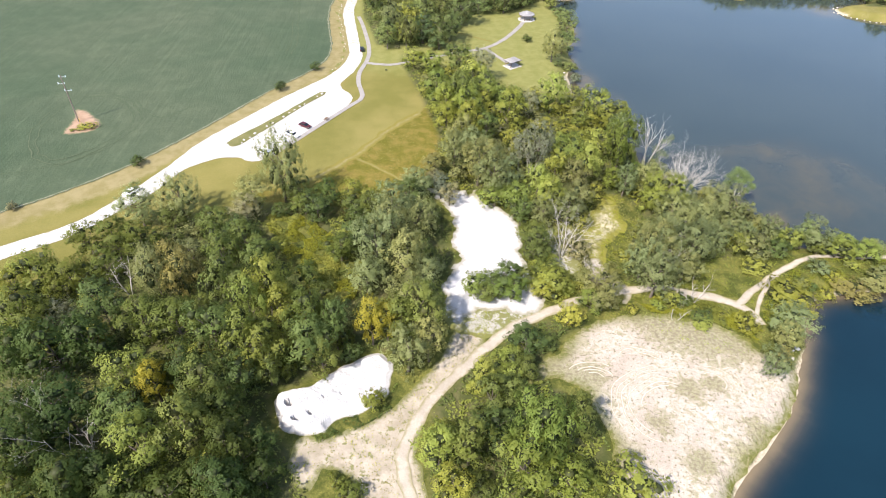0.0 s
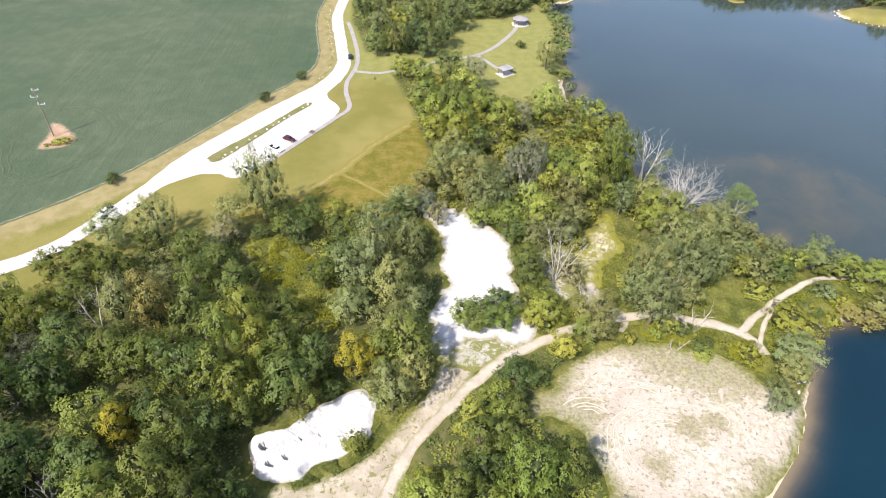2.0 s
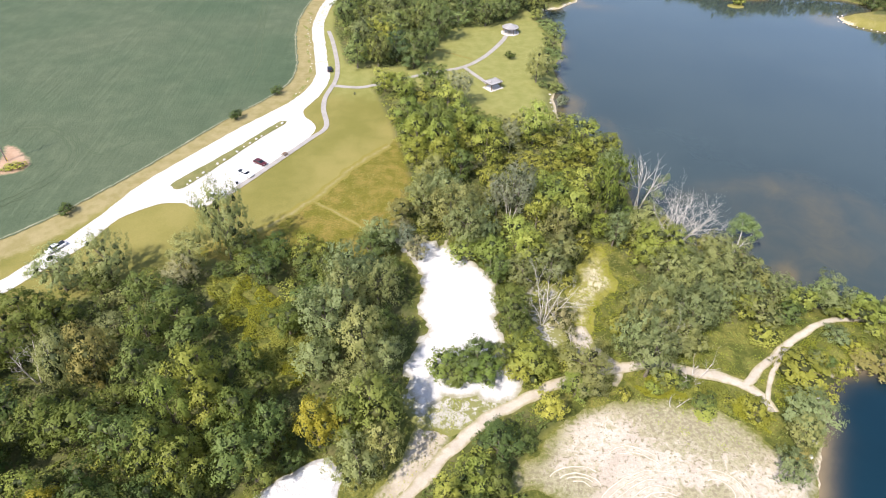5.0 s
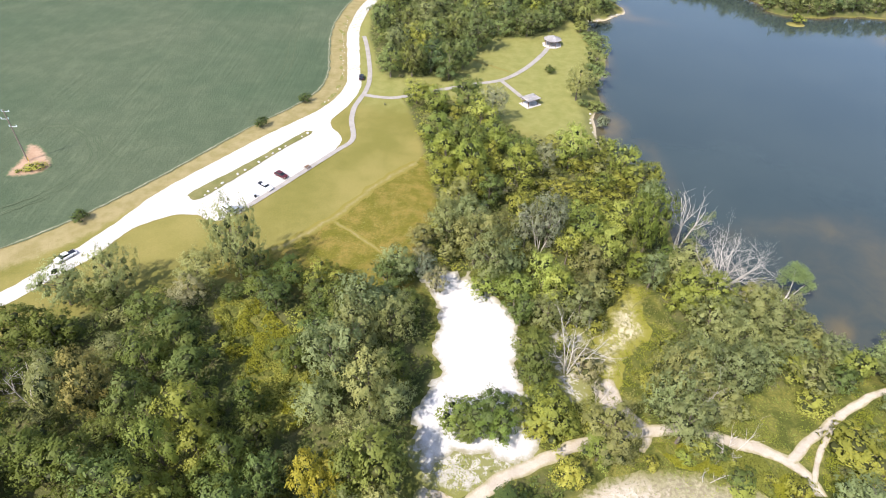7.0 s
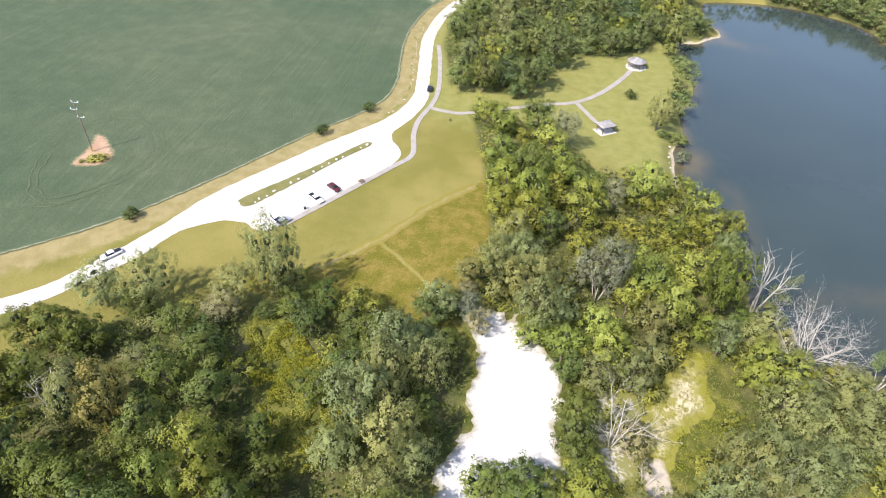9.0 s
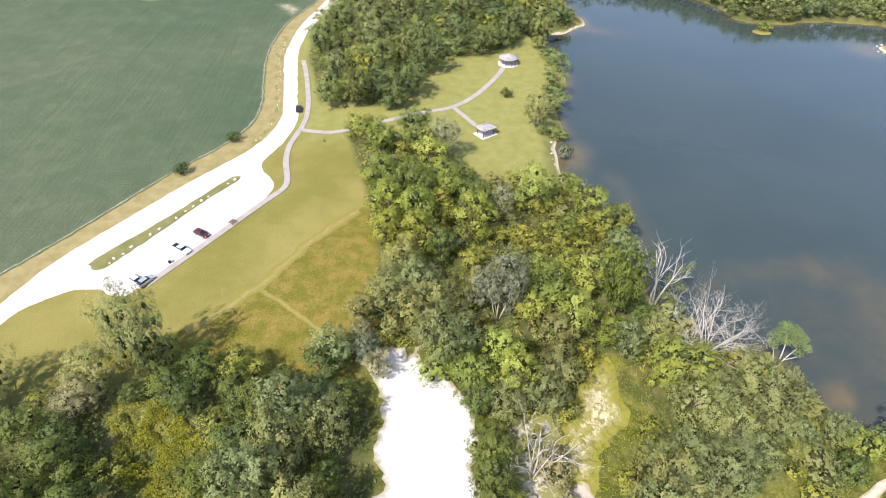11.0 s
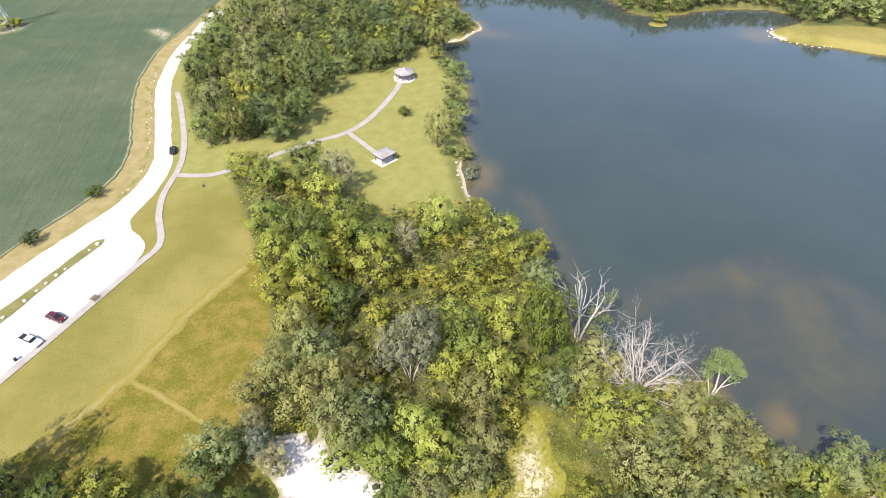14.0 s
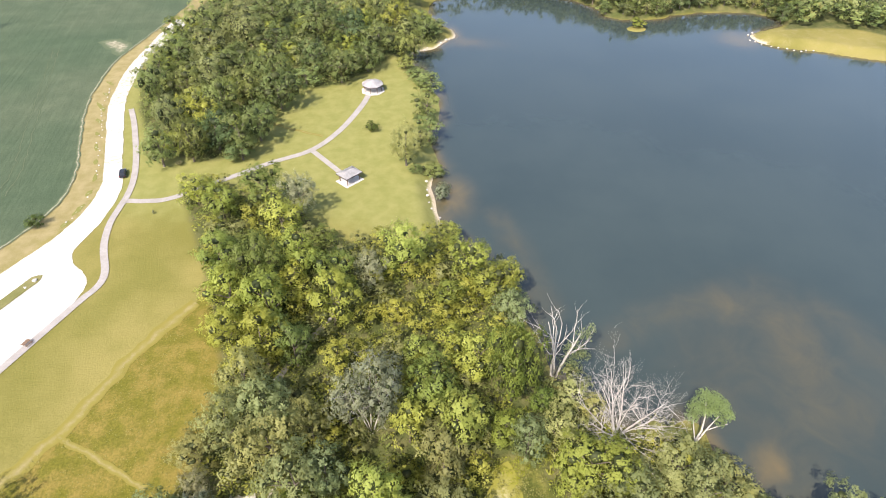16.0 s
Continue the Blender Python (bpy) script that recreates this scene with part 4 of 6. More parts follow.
    v = np.concatenate(V)
    k = R / np.percentile(np.hypot(v[:, 0], v[:, 1]), 95)
    kz = H / np.percentile(v[:, 2], 99.8)
    v[:, :2] *= k
    v[:, 2] *= kz
    return v, np.concatenate(Fc), c * (k, k, kz), r * k, N, bough, ncore


def branch_tube(bm, pts, radii, n=6):
    """A bent tapering limb."""
    ring = []
    for i, p in enumerate(pts):
        t = (pts[min(i + 1, len(pts) - 1)] - pts[max(i - 1, 0)]).normalized()
        q = t.to_track_quat("Z", "Y")
        ring.append([bm.verts.new(p + q @ Vector((math.cos(6.2832 * k / n) * radii[i], math.sin(6.2832 * k / n) * radii[i], 0))) for k in range(n)])
    for a, b in zip(ring, ring[1:]):
        for k in range(n):
            bm.faces.new((a[k], a[(k + 1) % n], b[(k + 1) % n], b[k]))


def trunk_bm(c, r, H, thick, rng):
    bm = bmesh.new()
    top = Vector((c[0][0] * 0.5, c[0][1] * 0.5, H * 0.72))
    mid = Vector((rng.normal() * 0.15, rng.normal() * 0.15, H * 0.36))
    branch_tube(bm, [Vector((0, 0, -0.3)), mid * 0.4, mid, top], [thick * 1.35, thick, thick * 0.7, thick * 0.2], 7)
    for ci, ri in list(zip(c, r))[1:8]:
        e = Vector(ci)
        s = Vector((mid.x, mid.y, min(H * 0.5, max(H * 0.2, e.z - H * 0.2))))
        branch_tube(bm, [s, (s + e) / 2 + Vector((0, 0, 0.25)), e], [thick * 0.42, thick * 0.28, thick * 0.1], 5)
    return bm


def tree_kind(name, seed, thick=0.24, bark=None, **kw):
    """One tree built at its base: an Empty with trunk and crown."""
    v, f, c, r, N, bough, ncore = crown_parts(seed, **kw)
    root = new(name)
    root.empty_display_size = 0.5
    part("trunk", trunk_bm(c, r, kw.get("H", 11.0), thick, np.random.default_rng(seed + 50)), bark or BARK, root, smooth=True)
    crown = new("crown", mesh_of("crown", v, f, [LEAF["mid"], INNER_SHADE], True))
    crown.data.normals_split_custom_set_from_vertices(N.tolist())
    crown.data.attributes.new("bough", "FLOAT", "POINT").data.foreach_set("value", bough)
    # Core faces take the dark colour that stands for shade inside the crown.
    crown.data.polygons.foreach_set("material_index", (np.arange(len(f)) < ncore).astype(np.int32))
    crown.parent = root
    return root


SHAPES = {
    "broad": [tree_kind("deciduous_tree", 10 + i, lobes=9 + i, clusters=92, leaves=25, size=0.205, core=0.40, plume=0.17) for i in range(6)],
    "wide": [tree_kind("deciduous_tree", 20 + i, R=6.2, H=12.0, thick=0.3, lobes=15 + 2 * i, clusters=170, leaves=25, size=0.225, core=0.40, plume=0.13) for i in range(3)],
    "airy": [tree_kind("deciduous_tree", 30 + i, lobes=10 + i, clusters=125, leaves=26, size=0.180, core=0.28, low=0.02, feather=0.40, plume=0.13) for i in range(5)],
    "wide_airy": [tree_kind("deciduous_tree", 40 + i, R=6.2, H=12.0, thick=0.3, lobes=16 + 2 * i, clusters=205, leaves=25, size=0.195, core=0.28, low=0.02, feather=0.38, plume=0.10) for i in range(3)],
    "far": [tree_kind("deciduous_tree", 60 + i, lobes=8 + i, clusters=60, leaves=22, size=0.24, core=0.42, plume=0.18, low=0.0) for i in range(4)],
    "far_wide": [tree_kind("deciduous_tree", 70 + i, R=6.2, H=12.0, thick=0.3, lobes=16 + i, clusters=115, leaves=22, size=0.22, core=0.42, plume=0.14, low=0.0) for i in range(3)],
    "shrub": [tree_kind("shrub", 50 + i, thick=0.10, R=2.0, H=3.4, low=0.0, lobes=8, clusters=60, leaves=17, size=0.13, core=0.45, plume=0.16) for i in range(4)],
}
NATIVE = {"broad": (4.0, 11.0), "airy": (4.0, 11.0), "wide": (6.2, 12.0), "wide_airy": (6.2, 12.0), "far": (4.0, 11.0), "far_wide": (6.2, 12.0), "shrub": (2.0, 3.4)}
USED = {id(o): False for k in SHAPES.values() for o in k}
TREE_LABEL = {
    "mid": "mid-green broadleaf tree with a billowing crown", "dark": "dark green broadleaf tree with a dense crown", "deep": "broadleaf tree with leaf colour darkened for shade", "fresh": "light green broadleaf tree by the water", "vivid": "bright green dense-crowned broadleaf tree",
    "grey": "grey-green tree with a loose feathery crown", "lime": "yellow-green broadleaf tree with a rounded crown", "yellow": "yellow-leaved tree turning early",
    "brown": "olive-brown broadleaf tree with a dull crown", "pale": "pale half-dry tree with thin greyish foliage"}
SHRUB_LABEL = {
    "mid": "mid-green leafy shrub on rough ground", "dark": "dark green dense shrub on grass", "deep": "deep green dense shrub on open grass", "fresh": "light green shrub by the water", "vivid": "bright green leafy shrub in the clearing", "grey": "grey-green loose shrub near the water",
    "lime": "yellow-green shrub on rough ground", "yellow": "yellow-leaved shrub on rough ground", "brown": "olive-brown dry shrub near the trail", "pale": "pale half-dry shrub on rough ground"}
TREES = []
tree_rng = random.Random(5)


def plant(tone, rows, group, shape=None):
    """Trees of one leaf colour: x, y, height, crown radius."""
    for x, y, h, r in rows:
        loose = tone in ("grey", "pale")
        kind = shape or ("shrub" if h < 4.6 else ("far_wide" if r > 5 else "far") if y > 232 else ("wide_airy" if r > 5.2 else "airy") if loose else ("wide" if r > 5.2 else "broad"))
        # Southern trees take copies coloured for shade, northern and far ones for haze.
        leaf = {"southern": {"mid": "mid_shaded", "lime": "lime_shaded"}, "northern": {"mid": "mid_hazed", "dark": "dark_hazed"}, "far": {"mid": "mid_hazed", "dark": "dark_hazed"}}.get(group.split()[3] if len(group.split()) > 3 else "", {}).get(tone, tone)
        proto = tree_rng.choice(SHAPES[kind])
        R, H = NATIVE[kind]
        h *= tree_rng.uniform(0.9, 1.12)
        m = pose(x, y, gz(x, y) - 0.05, 0, 0, tree_rng.uniform(0, 360)) @ Matrix.Diagonal((r / R, r / R * tree_rng.uniform(0.9, 1.1), h / H, 1))
        if USED[id(proto)]:
            ob = copy_thing(proto, m)
        else:
            ob, USED[id(proto)] = proto, True
            ob.matrix_basis = m
        for ch in ob.children:
            if ch.name.startswith("crown"):
                ch.material_slots[0].link = "OBJECT"
                ch.material_slots[0].material = LEAF[leaf]
        tagged(ob, (SHRUB_LABEL if kind == "shrub" else TREE_LABEL)[tone], "shrub" if kind == "shrub" else "tree", group)
        TREES.append((x, y, r))


plant("mid", [(-5.5, 221.5, 9, 4.5), (1.5, 213, 10.5, 4), (3, 192.5, 12.5, 5), (19, 190, 12.5, 5), (6, 180.5, 12.5, 4.5), (13, 176.5, 14, 4.5), (17.5, 182.5, 12.5, 4), (6, 171.5, 12.5, 4), (12.5, 167.5, 12.5, 4), (26.5, 184, 11.5, 4), (25.5, 174.5, 11.5, 4.5), (53, 198, 5, 3), (48.5, 177, 14, 5), (54, 181, 12.5, 4.5), (47, 165.5, 12.5, 4), (57.5, 174.5, 12.5, 4.5), (41, 153, 12.5, 4.5), (18.5, 135.5, 7, 4.5), (23.5, 132, 9, 3.5), (60, 135, 6, 3.5), (64.5, 135.5, 5, 3.5)], "trees of the shore wood")
plant("dark", [(11, 217, 11.5, 5), (6, 200.5, 12.5, 5), (24.5, 200, 12.5, 5), (11.5, 188, 14, 5.5), (24, 189.5, 12.5, 4), (18, 166, 11.5, 3.5)], "trees of the shore wood")
plant("grey", [(59.5, 168, 11.5, 4), (14, 153, 15, 5), (10, 158.5, 14, 4.5), (8, 149.5, 14, 4.5), (14.5, 145, 14, 5), (20.5, 149.5, 12.5, 3.5), (18, 138.5, 12.5, 4.5), (22.5, 140.5, 11.5, 4), (59.5, 141, 10.5, 4), (54, 140.5, 10.5, 3.5), (36.5, 128, 9, 4), (68.5, 130, 9, 4.5), (75.5, 132, 7, 4), (76.5, 126.5, 9, 4), (62.5, 126, 11.5, 5.5), (66, 120.5, 12.5, 5.5), (76.5, 122.5, 7, 3.5), (87, 124, 6, 3), (97.5, 121, 6, 4)], "trees of the shore wood")
plant("lime", [(15.5, 204, 12.5, 5), (40.5, 187, 11.5, 4), (37.5, 174, 12.5, 4.5), (40, 163.5, 12.5, 4.5), (61.5, 177.5, 10.5, 3), (50, 158, 14, 4), (25.5, 163, 10.5, 3), (36, 147, 10.5, 3), (43.5, 145, 12.5, 4), (29.5, 135, 11.5, 4), (31.5, 131, 11.5, 3.5), (90, 121, 4, 3)], "trees of the shore wood")
plant("brown", [(2.5, 149, 7, 3.5), (40.5, 140, 11.5, 4), (39, 132.5, 9, 4)], "trees of the shore wood")
plant("pale", [(19.5, 211.5, 9, 3.5), (33.5, 184.5, 9, 4)], "trees of the shore wood")
plant("pale", [(31.5, 152, 15, 5), (26.5, 152, 14, 4)], "trees of the shore wood")
plant("vivid", [(54.5, 151.5, 14, 6), (51.5, 144.5, 14, 5), (59, 149, 12.5, 3.5)], "trees of the shore wood")
plant("mid", [(-16.5, 240.5, 12.5, 4.5), (-23.5, 279, 12.5, 5.5), (-13.5, 277.5, 12.5, 6.5), (-9, 242, 12.5, 5.5), (-2, 264, 12.5, 6.5), (8.5, 250, 11.5, 5.5), (5.5, 270.5, 12.5, 6), (-20.5, 305.5, 12.5, 7), (-24, 292, 12.5, 5), (-14, 331.5, 12.5, 9), (22, 283.5, 7, 5), (48.5, 304.5, 12.5, 7), (58.5, 303, 12.5, 6), (45, 335, 12.5, 6.5), (67, 319, 9, 5.5), (72, 322, 5, 4), (62, 276.5, 5, 4.5), (59, 283, 4, 4), (56, 292.5, 4, 4), (57.5, 256, 9, 4.5), (56.5, 245.5, 9, 4.5), (54.5, 228, 2.5, 2)], "trees of the northern wood")
plant("dark", [(-2.5, 247, 12.5, 6), (4, 243, 12.5, 4.5), (4, 240.5, 5, 4), (2.5, 292, 12.5, 7.5), (14, 269, 12.5, 7), (12, 286, 12.5, 7.5), (13, 310.5, 12.5, 8), (25.5, 293, 12.5, 5.5), (33.5, 284.5, 11.5, 6), (43, 291.5, 10.5, 5.5), (27.5, 319, 12.5, 8.5), (39.5, 317, 12.5, 7.5), (25.5, 338, 12.5, 8), (10.5, 340, 12.5, 9), (49.5, 226.5, 5, 3)], "trees of the northern wood")
plant("grey", [(-15, 256, 12.5, 5.5), (-7.5, 285, 12.5, 7.5), (-9.5, 309, 12.5, 8), (3, 317.5, 12.5, 8.5), (-2, 336, 12.5, 9), (47.5, 230, 10.5, 4), (53, 239.5, 6, 3)], "trees of the northern wood")
plant("lime", [(-8.5, 261.5, 12.5, 6), (57.5, 326.5, 12.5, 6.5)], "trees of the northern wood")
plant("mid", [(-11.5, 123.5, 9, 3), (-11.5, 107, 11.5, 4.5), (-65, 114, 11.5, 4), (-71, 112.5, 10.5, 4), (-78, 113.5, 9, 3.5), (-45, 107.5, 12.5, 4.5), (-70, 104, 11.5, 4), (-75.5, 100, 11.5, 5.5), (-78.5, 87.5, 10.5, 4.5), (-48, 86.5, 12.5, 5), (-55, 87, 11.5, 4.5), (-25.5, 78, 11.5, 3), (-13.5, 56, 2.6, 1.8), (-11, 53.5, 2.4, 1.6)], "trees of the southern wood")
plant("mid", [(12.5, 102.5, 4.5, 2), (28.5, 106.5, 7, 4), (33, 102.5, 5, 3), (26.5, 100.5, 5, 3), (36.6, 97.0, 5, 3), (62.5, 134.5, 12.5, 6.5), (108, 115.5, 5, 4), (101, 116, 4, 3), (69.0, 92.3, 2.6, 1.8), (65.5, 95.4, 2.2, 1.6), (17, 79, 7, 4), (4.5, 64.5, 11.5, 4), (3.5, 59, 10.5, 4), (5.5, 53.5, 9, 3.5), (29, 54.5, 7, 3.5), (36, 54.5, 4, 3), (84, 99, 3, 3), (92.5, 103, 3, 3.5), (82.5, 101, 3, 3)], "trees by the trails")
plant("dark", [(-17, 127, 10.5, 3.5), (2, 110, 12.5, 4), (-51, 120.5, 9, 3.5), (-62.5, 124.5, 9, 3.5), (-41.5, 113, 10.5, 4), (-46, 94, 14, 4.5), (-41, 96.5, 12.5, 4), (-39.5, 83, 14, 5), (-64, 90, 11.5, 4), (-33, 74, 12.5, 4), (-37.5, 69, 13, 4.5), (-21.5, 81, 12.5, 4.5), (-17, 85.5, 12.5, 3.5), (-18.8, 79.2, 10.5, 3.4), (-14.2, 82.6, 9.5, 3.2), (-28.4, 76.4, 9.5, 3.2), (-1, 89.5, 12.5, 5), (-51, 64.5, 12.5, 4.5), (-38.5, 61, 14, 4), (-55.5, 53, 10.5, 4.5)], "trees of the southern wood")
plant("dark", [(15.6, 102.2, 7, 3.8), (18.6, 103.4, 6.5, 3.2), (13.6, 100.2, 4.4, 2.2), (22.8, 103.8, 5, 2.4), (26, 111, 9, 3.5), (21, 85, 6, 3.5), (26, 86.5, 6, 3.5), (16.5, 72, 7, 3), (20, 78, 6, 3), (13, 70, 9, 3.5), (8.5, 60, 11.5, 3.5), (10, 55, 10.5, 4), (26.5, 64, 12.5, 4), (13.5, 64.5, 10.5, 4)], "trees by the trails")
plant("grey", [(-44.5, 132, 12.5, 5), (-70.5, 125.5, 9, 4.5), (-2.5, 138, 7, 4), (-1.5, 120, 14, 5.5), (-8, 116, 12.5, 4.5), (-3.5, 104, 12.5, 4.5), (-2.5, 80, 12.5, 4.5)], "trees of the southern wood")
plant("grey", [(1.5, 82.5, 10.5, 3), (50.0, 107, 14, 5.8), (52.5, 111, 14, 5.5), (51.5, 101.5, 9, 4), (76.2, 90.0, 9.5, 5.0), (74.6, 86.2, 5.5, 3.0), (69.4, 79.6, 4.8, 2.6)], "trees by the trails")
plant("lime", [(-83, 101, 10.5, 4.5), (-86, 97, 10.5, 4.5), (-32, 95, 15, 4), (-34, 88.5, 15, 3.5), (-28, 89, 12.5, 3.5), (-53.5, 73.5, 11.5, 4.5), (-32.5, 80.5, 14, 4), (-29, 78, 12.5, 3.5), (-44, 57.5, 14, 4.5), (-61, 53, 10.5, 4.5), (-8.7, 72.2, 3.2, 1.7)], "trees of the southern wood")
plant("lime", [(104.5, 119.5, 5, 3.5), (12, 74.5, 9, 3.5), (31, 92.5, 5, 2.5), (60, 93, 1.6, 1.8), (79, 111.5, 2.0, 2.2)], "trees by the trails")
plant("grey", [(-7.7, 122.5, 12, 4.6), (-10.7, 108.6, 11.5, 4.2), (-12.2, 101.2, 12, 4.6), (-3.3, 95.2, 12, 4.8), (0.2, 102.4, 11.5, 4.0), (-2.8, 127, 10, 4.2)], "trees of the southern wood")
plant("dark", [(-18.6, 131, 8.5, 3.6), (-16.4, 119.4, 7.5, 3.8), (-0.6, 115, 11.5, 4.0), (-20.9, 94, 10.5, 4.0), (-12.9, 126, 9, 3.6), (-36.5, 106.6, 11, 4.2), (-45.6, 119.4, 9, 4.0), (-31, 101, 9, 3.4)], "trees of the southern wood")
plant("mid", [(-25.1, 101.4, 9, 3.4), (-23.2, 87, 11.5, 4.0), (-4, 87.4, 9.5, 3.4), (-15.6, 85.4, 9.5, 3.2), (-19.4, 112.6, 6.5, 3.4), (-66, 113.4, 8, 3.8)], "trees of the southern wood")
plant("dark", [(26.2, 116.4, 8, 3.8), (24.6, 127.2, 7.5, 3.0), (27.2, 121.6, 6.5, 2.8), (27.4, 107.4, 6, 2.8)], "trees by the trails")
plant("grey", [(39.4, 101.0, 6.5, 4.6), (29.8, 126.6, 7, 3.2)], "trees by the trails")
plant("lime", [(28.8, 102.4, 4.4, 2.4), (31.2, 106.6, 4.4, 2.4), (46.0, 96.4, 3.2, 2.0)], "trees by the trails")
scrub_rng = random.Random(31)
for tone in ("mid", "lime", "dark", "grey"):
    rows = []
    while len(rows) < 6:
        x, y = scrub_rng.uniform(50, 104), scrub_rng.uniform(88, 119)
        away = min(edge_distance(ln, np.array([x]), np.array([y]), False)[0] for ln in (TRAIL_MAIN, TRAIL_EAST, TRAIL_LINK))
        if away > 3.0 and (inside(SCRUB_E, x, y)[0] or inside(SCRUB_N, x, y)[0]):
            rows.append((x, y, scrub_rng.uniform(1.2, 2.4), scrub_rng.uniform(0.9, 1.7)))
    plant(tone, rows, "bushes of the scrub")
plant("yellow", [(-48, 72.5, 10.5, 3), (-9.9, 86.6, 11.5, 2.8), (-7.0, 88.0, 9.5, 2.6)], "trees of the southern wood")
plant("brown", [(-54.5, 113, 12.5, 5), (-57.5, 100.5, 14, 5.5), (-52.5, 100.5, 14, 5.5)], "trees of the southern wood")
plant("brown", [(39.4, 97.2, 5.5, 2.8), (71.5, 81.5, 4.8, 2.0), (100, 105, 3, 3.5), (106.5, 107, 3, 3.5)], "trees by the trails")
plant("pale", [(-45, 127.5, 6, 4), (-74, 89.5, 7, 4)], "trees of the southern wood")
plant("vivid", [(19.8, 100.4, 5.6, 3.4), (20, 60.5, 15, 7), (17, 55.5, 12.5, 5), (24, 54, 11.5, 4.5)], "trees by the trails")
plant("grey", [(-61.5, 129, 11, 6.5), (-37, 136, 16.5, 6.5)], "trees of the southern wood")
# Southwest corner: shade carried by the darkened leaf colour.
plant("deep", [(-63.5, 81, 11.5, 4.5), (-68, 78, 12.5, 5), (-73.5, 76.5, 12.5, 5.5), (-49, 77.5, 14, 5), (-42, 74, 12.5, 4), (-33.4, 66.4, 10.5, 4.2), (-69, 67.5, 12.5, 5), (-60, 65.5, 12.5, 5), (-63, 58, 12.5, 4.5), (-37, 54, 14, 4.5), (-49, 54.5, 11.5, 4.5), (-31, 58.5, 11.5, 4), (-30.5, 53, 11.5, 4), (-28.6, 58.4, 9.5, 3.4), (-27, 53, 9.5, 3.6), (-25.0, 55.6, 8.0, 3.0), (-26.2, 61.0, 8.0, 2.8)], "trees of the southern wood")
plant("pale", [(-106.4, 131.5, 3.2, 2.0), (-15.7, 219.2, 1.4, 0.5), (-12.6, 240.8, 1.0, 0.5), (54.6, 217, 3.0, 1.3), (56, 221, 2.5, 1.0), (38.6, 111.5, 4, 2), (36.5, 116, 4.4, 2), (4.2, 138.5, 6.5, 2.6), (6.5, 135.5, 5.5, 2.2), (2.5, 143.5, 6, 2.6)], "lone bushes")
plant("mid", [(156, 320, 3.0, 1.8), (158, 321, 2.0, 1.3), (-107, 341, 3.5, 2.5), (-103, 343, 3, 2.2), (-106.8, 171.4, 1.6, 1.6), (-105, 172.6, 1.4, 1.5), (-108.8, 170.8, 1.2, 1.2)], "lone bushes")
plant("grey", [(84.5, 131, 4, 2.2), (86, 126.5, 4, 2.2), (89, 124, 3.5, 2), (85, 134.5, 4.2, 2.2), (78.5, 140.5, 4.4, 2.4), (75, 141.5, 3.6, 2), (67.5, 146, 4.2, 2.2), (65, 151, 4.4, 2.2), (93, 122, 3, 1.8), (99, 121, 3, 1.6), (112, 119.5, 3.5, 2), (120, 119, 3.5, 2), (130, 119, 4, 2.2), (108, 108.5, 3, 2), (116, 110, 3, 2), (125, 111, 3, 2), (103, 107, 2.6, 1.8)], "shore bushes")
plant("deep", [(40.4, 250.6, 2.6, 1.1), (-41.6, 218.6, 2.3, 1.15), (-51, 201.3, 2.4, 1.2), (-81.6, 152.2, 2.6, 1.4)], "lone bushes")
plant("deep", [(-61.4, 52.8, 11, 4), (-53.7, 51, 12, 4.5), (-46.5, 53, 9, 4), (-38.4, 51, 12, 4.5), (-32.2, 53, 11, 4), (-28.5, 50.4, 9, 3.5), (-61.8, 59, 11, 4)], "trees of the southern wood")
plant("dark", [(-33.5, 136.5, 8.5, 4), (-27, 128, 8, 4), (-4, 134, 8, 3.5), (-37, 130, 9, 4), (0.4, 129, 9, 3.5)], "trees of the southern wood")
plant("mid", [(-25.5, 134, 8, 4), (-17.7, 126.5, 9, 4), (-10.5, 134, 8, 3.5)], "trees of the southern wood")
plant("lime", [(-18.1, 134.5, 7.5, 3.5), (-7.3, 126, 9, 4), (-31, 131, 6, 3.2)], "trees of the southern wood")


plant("grey", [(80.0, 122.0, 5, 2.6), (86.6, 122.9, 6, 2.2), (81.0, 127.4, 5, 2.4), (80.0, 116.7, 4.5, 2.6)], "shore bushes")
plant("lime", [(90.3, 120.3, 4.4, 2.4), (80.5, 119.6, 3.6, 2.0)], "shore bushes")
plant("fresh", [(95.2, 121.2, 7.5, 2.6), (100.5, 119.3, 6, 2.8)], "shore bushes")
plant("dark", [(85.8, 116.2, 3.4, 2.0), (97.4, 117.8, 4.0, 2.4)], "shore bushes")
far_edge = smooth_line(FAR_SHORE[:11], False, 4.2)
plant("dark", [(x + 0.6, y + 2.6, 7.0, 3.4) for x, y in far_edge[::2]], "trees of the far shore", "far")
plant("grey", [(x + 0.8, y + 3.0, 6.0, 3.2) for x, y in far_edge[1::2]], "trees of the far shore", "far")
plant("grey", [(56, 113.5, 13, 6), (63.5, 113.5, 12, 6), (69, 117.5, 10, 5.5), (60, 107, 9, 4.5)], "trees of the shore wood")

for kinds in SHAPES.values():
    for ob in kinds:
        if not USED[id(ob)]:
            for o in (*ob.children, ob):
                bpy.data.objects.remove(o)


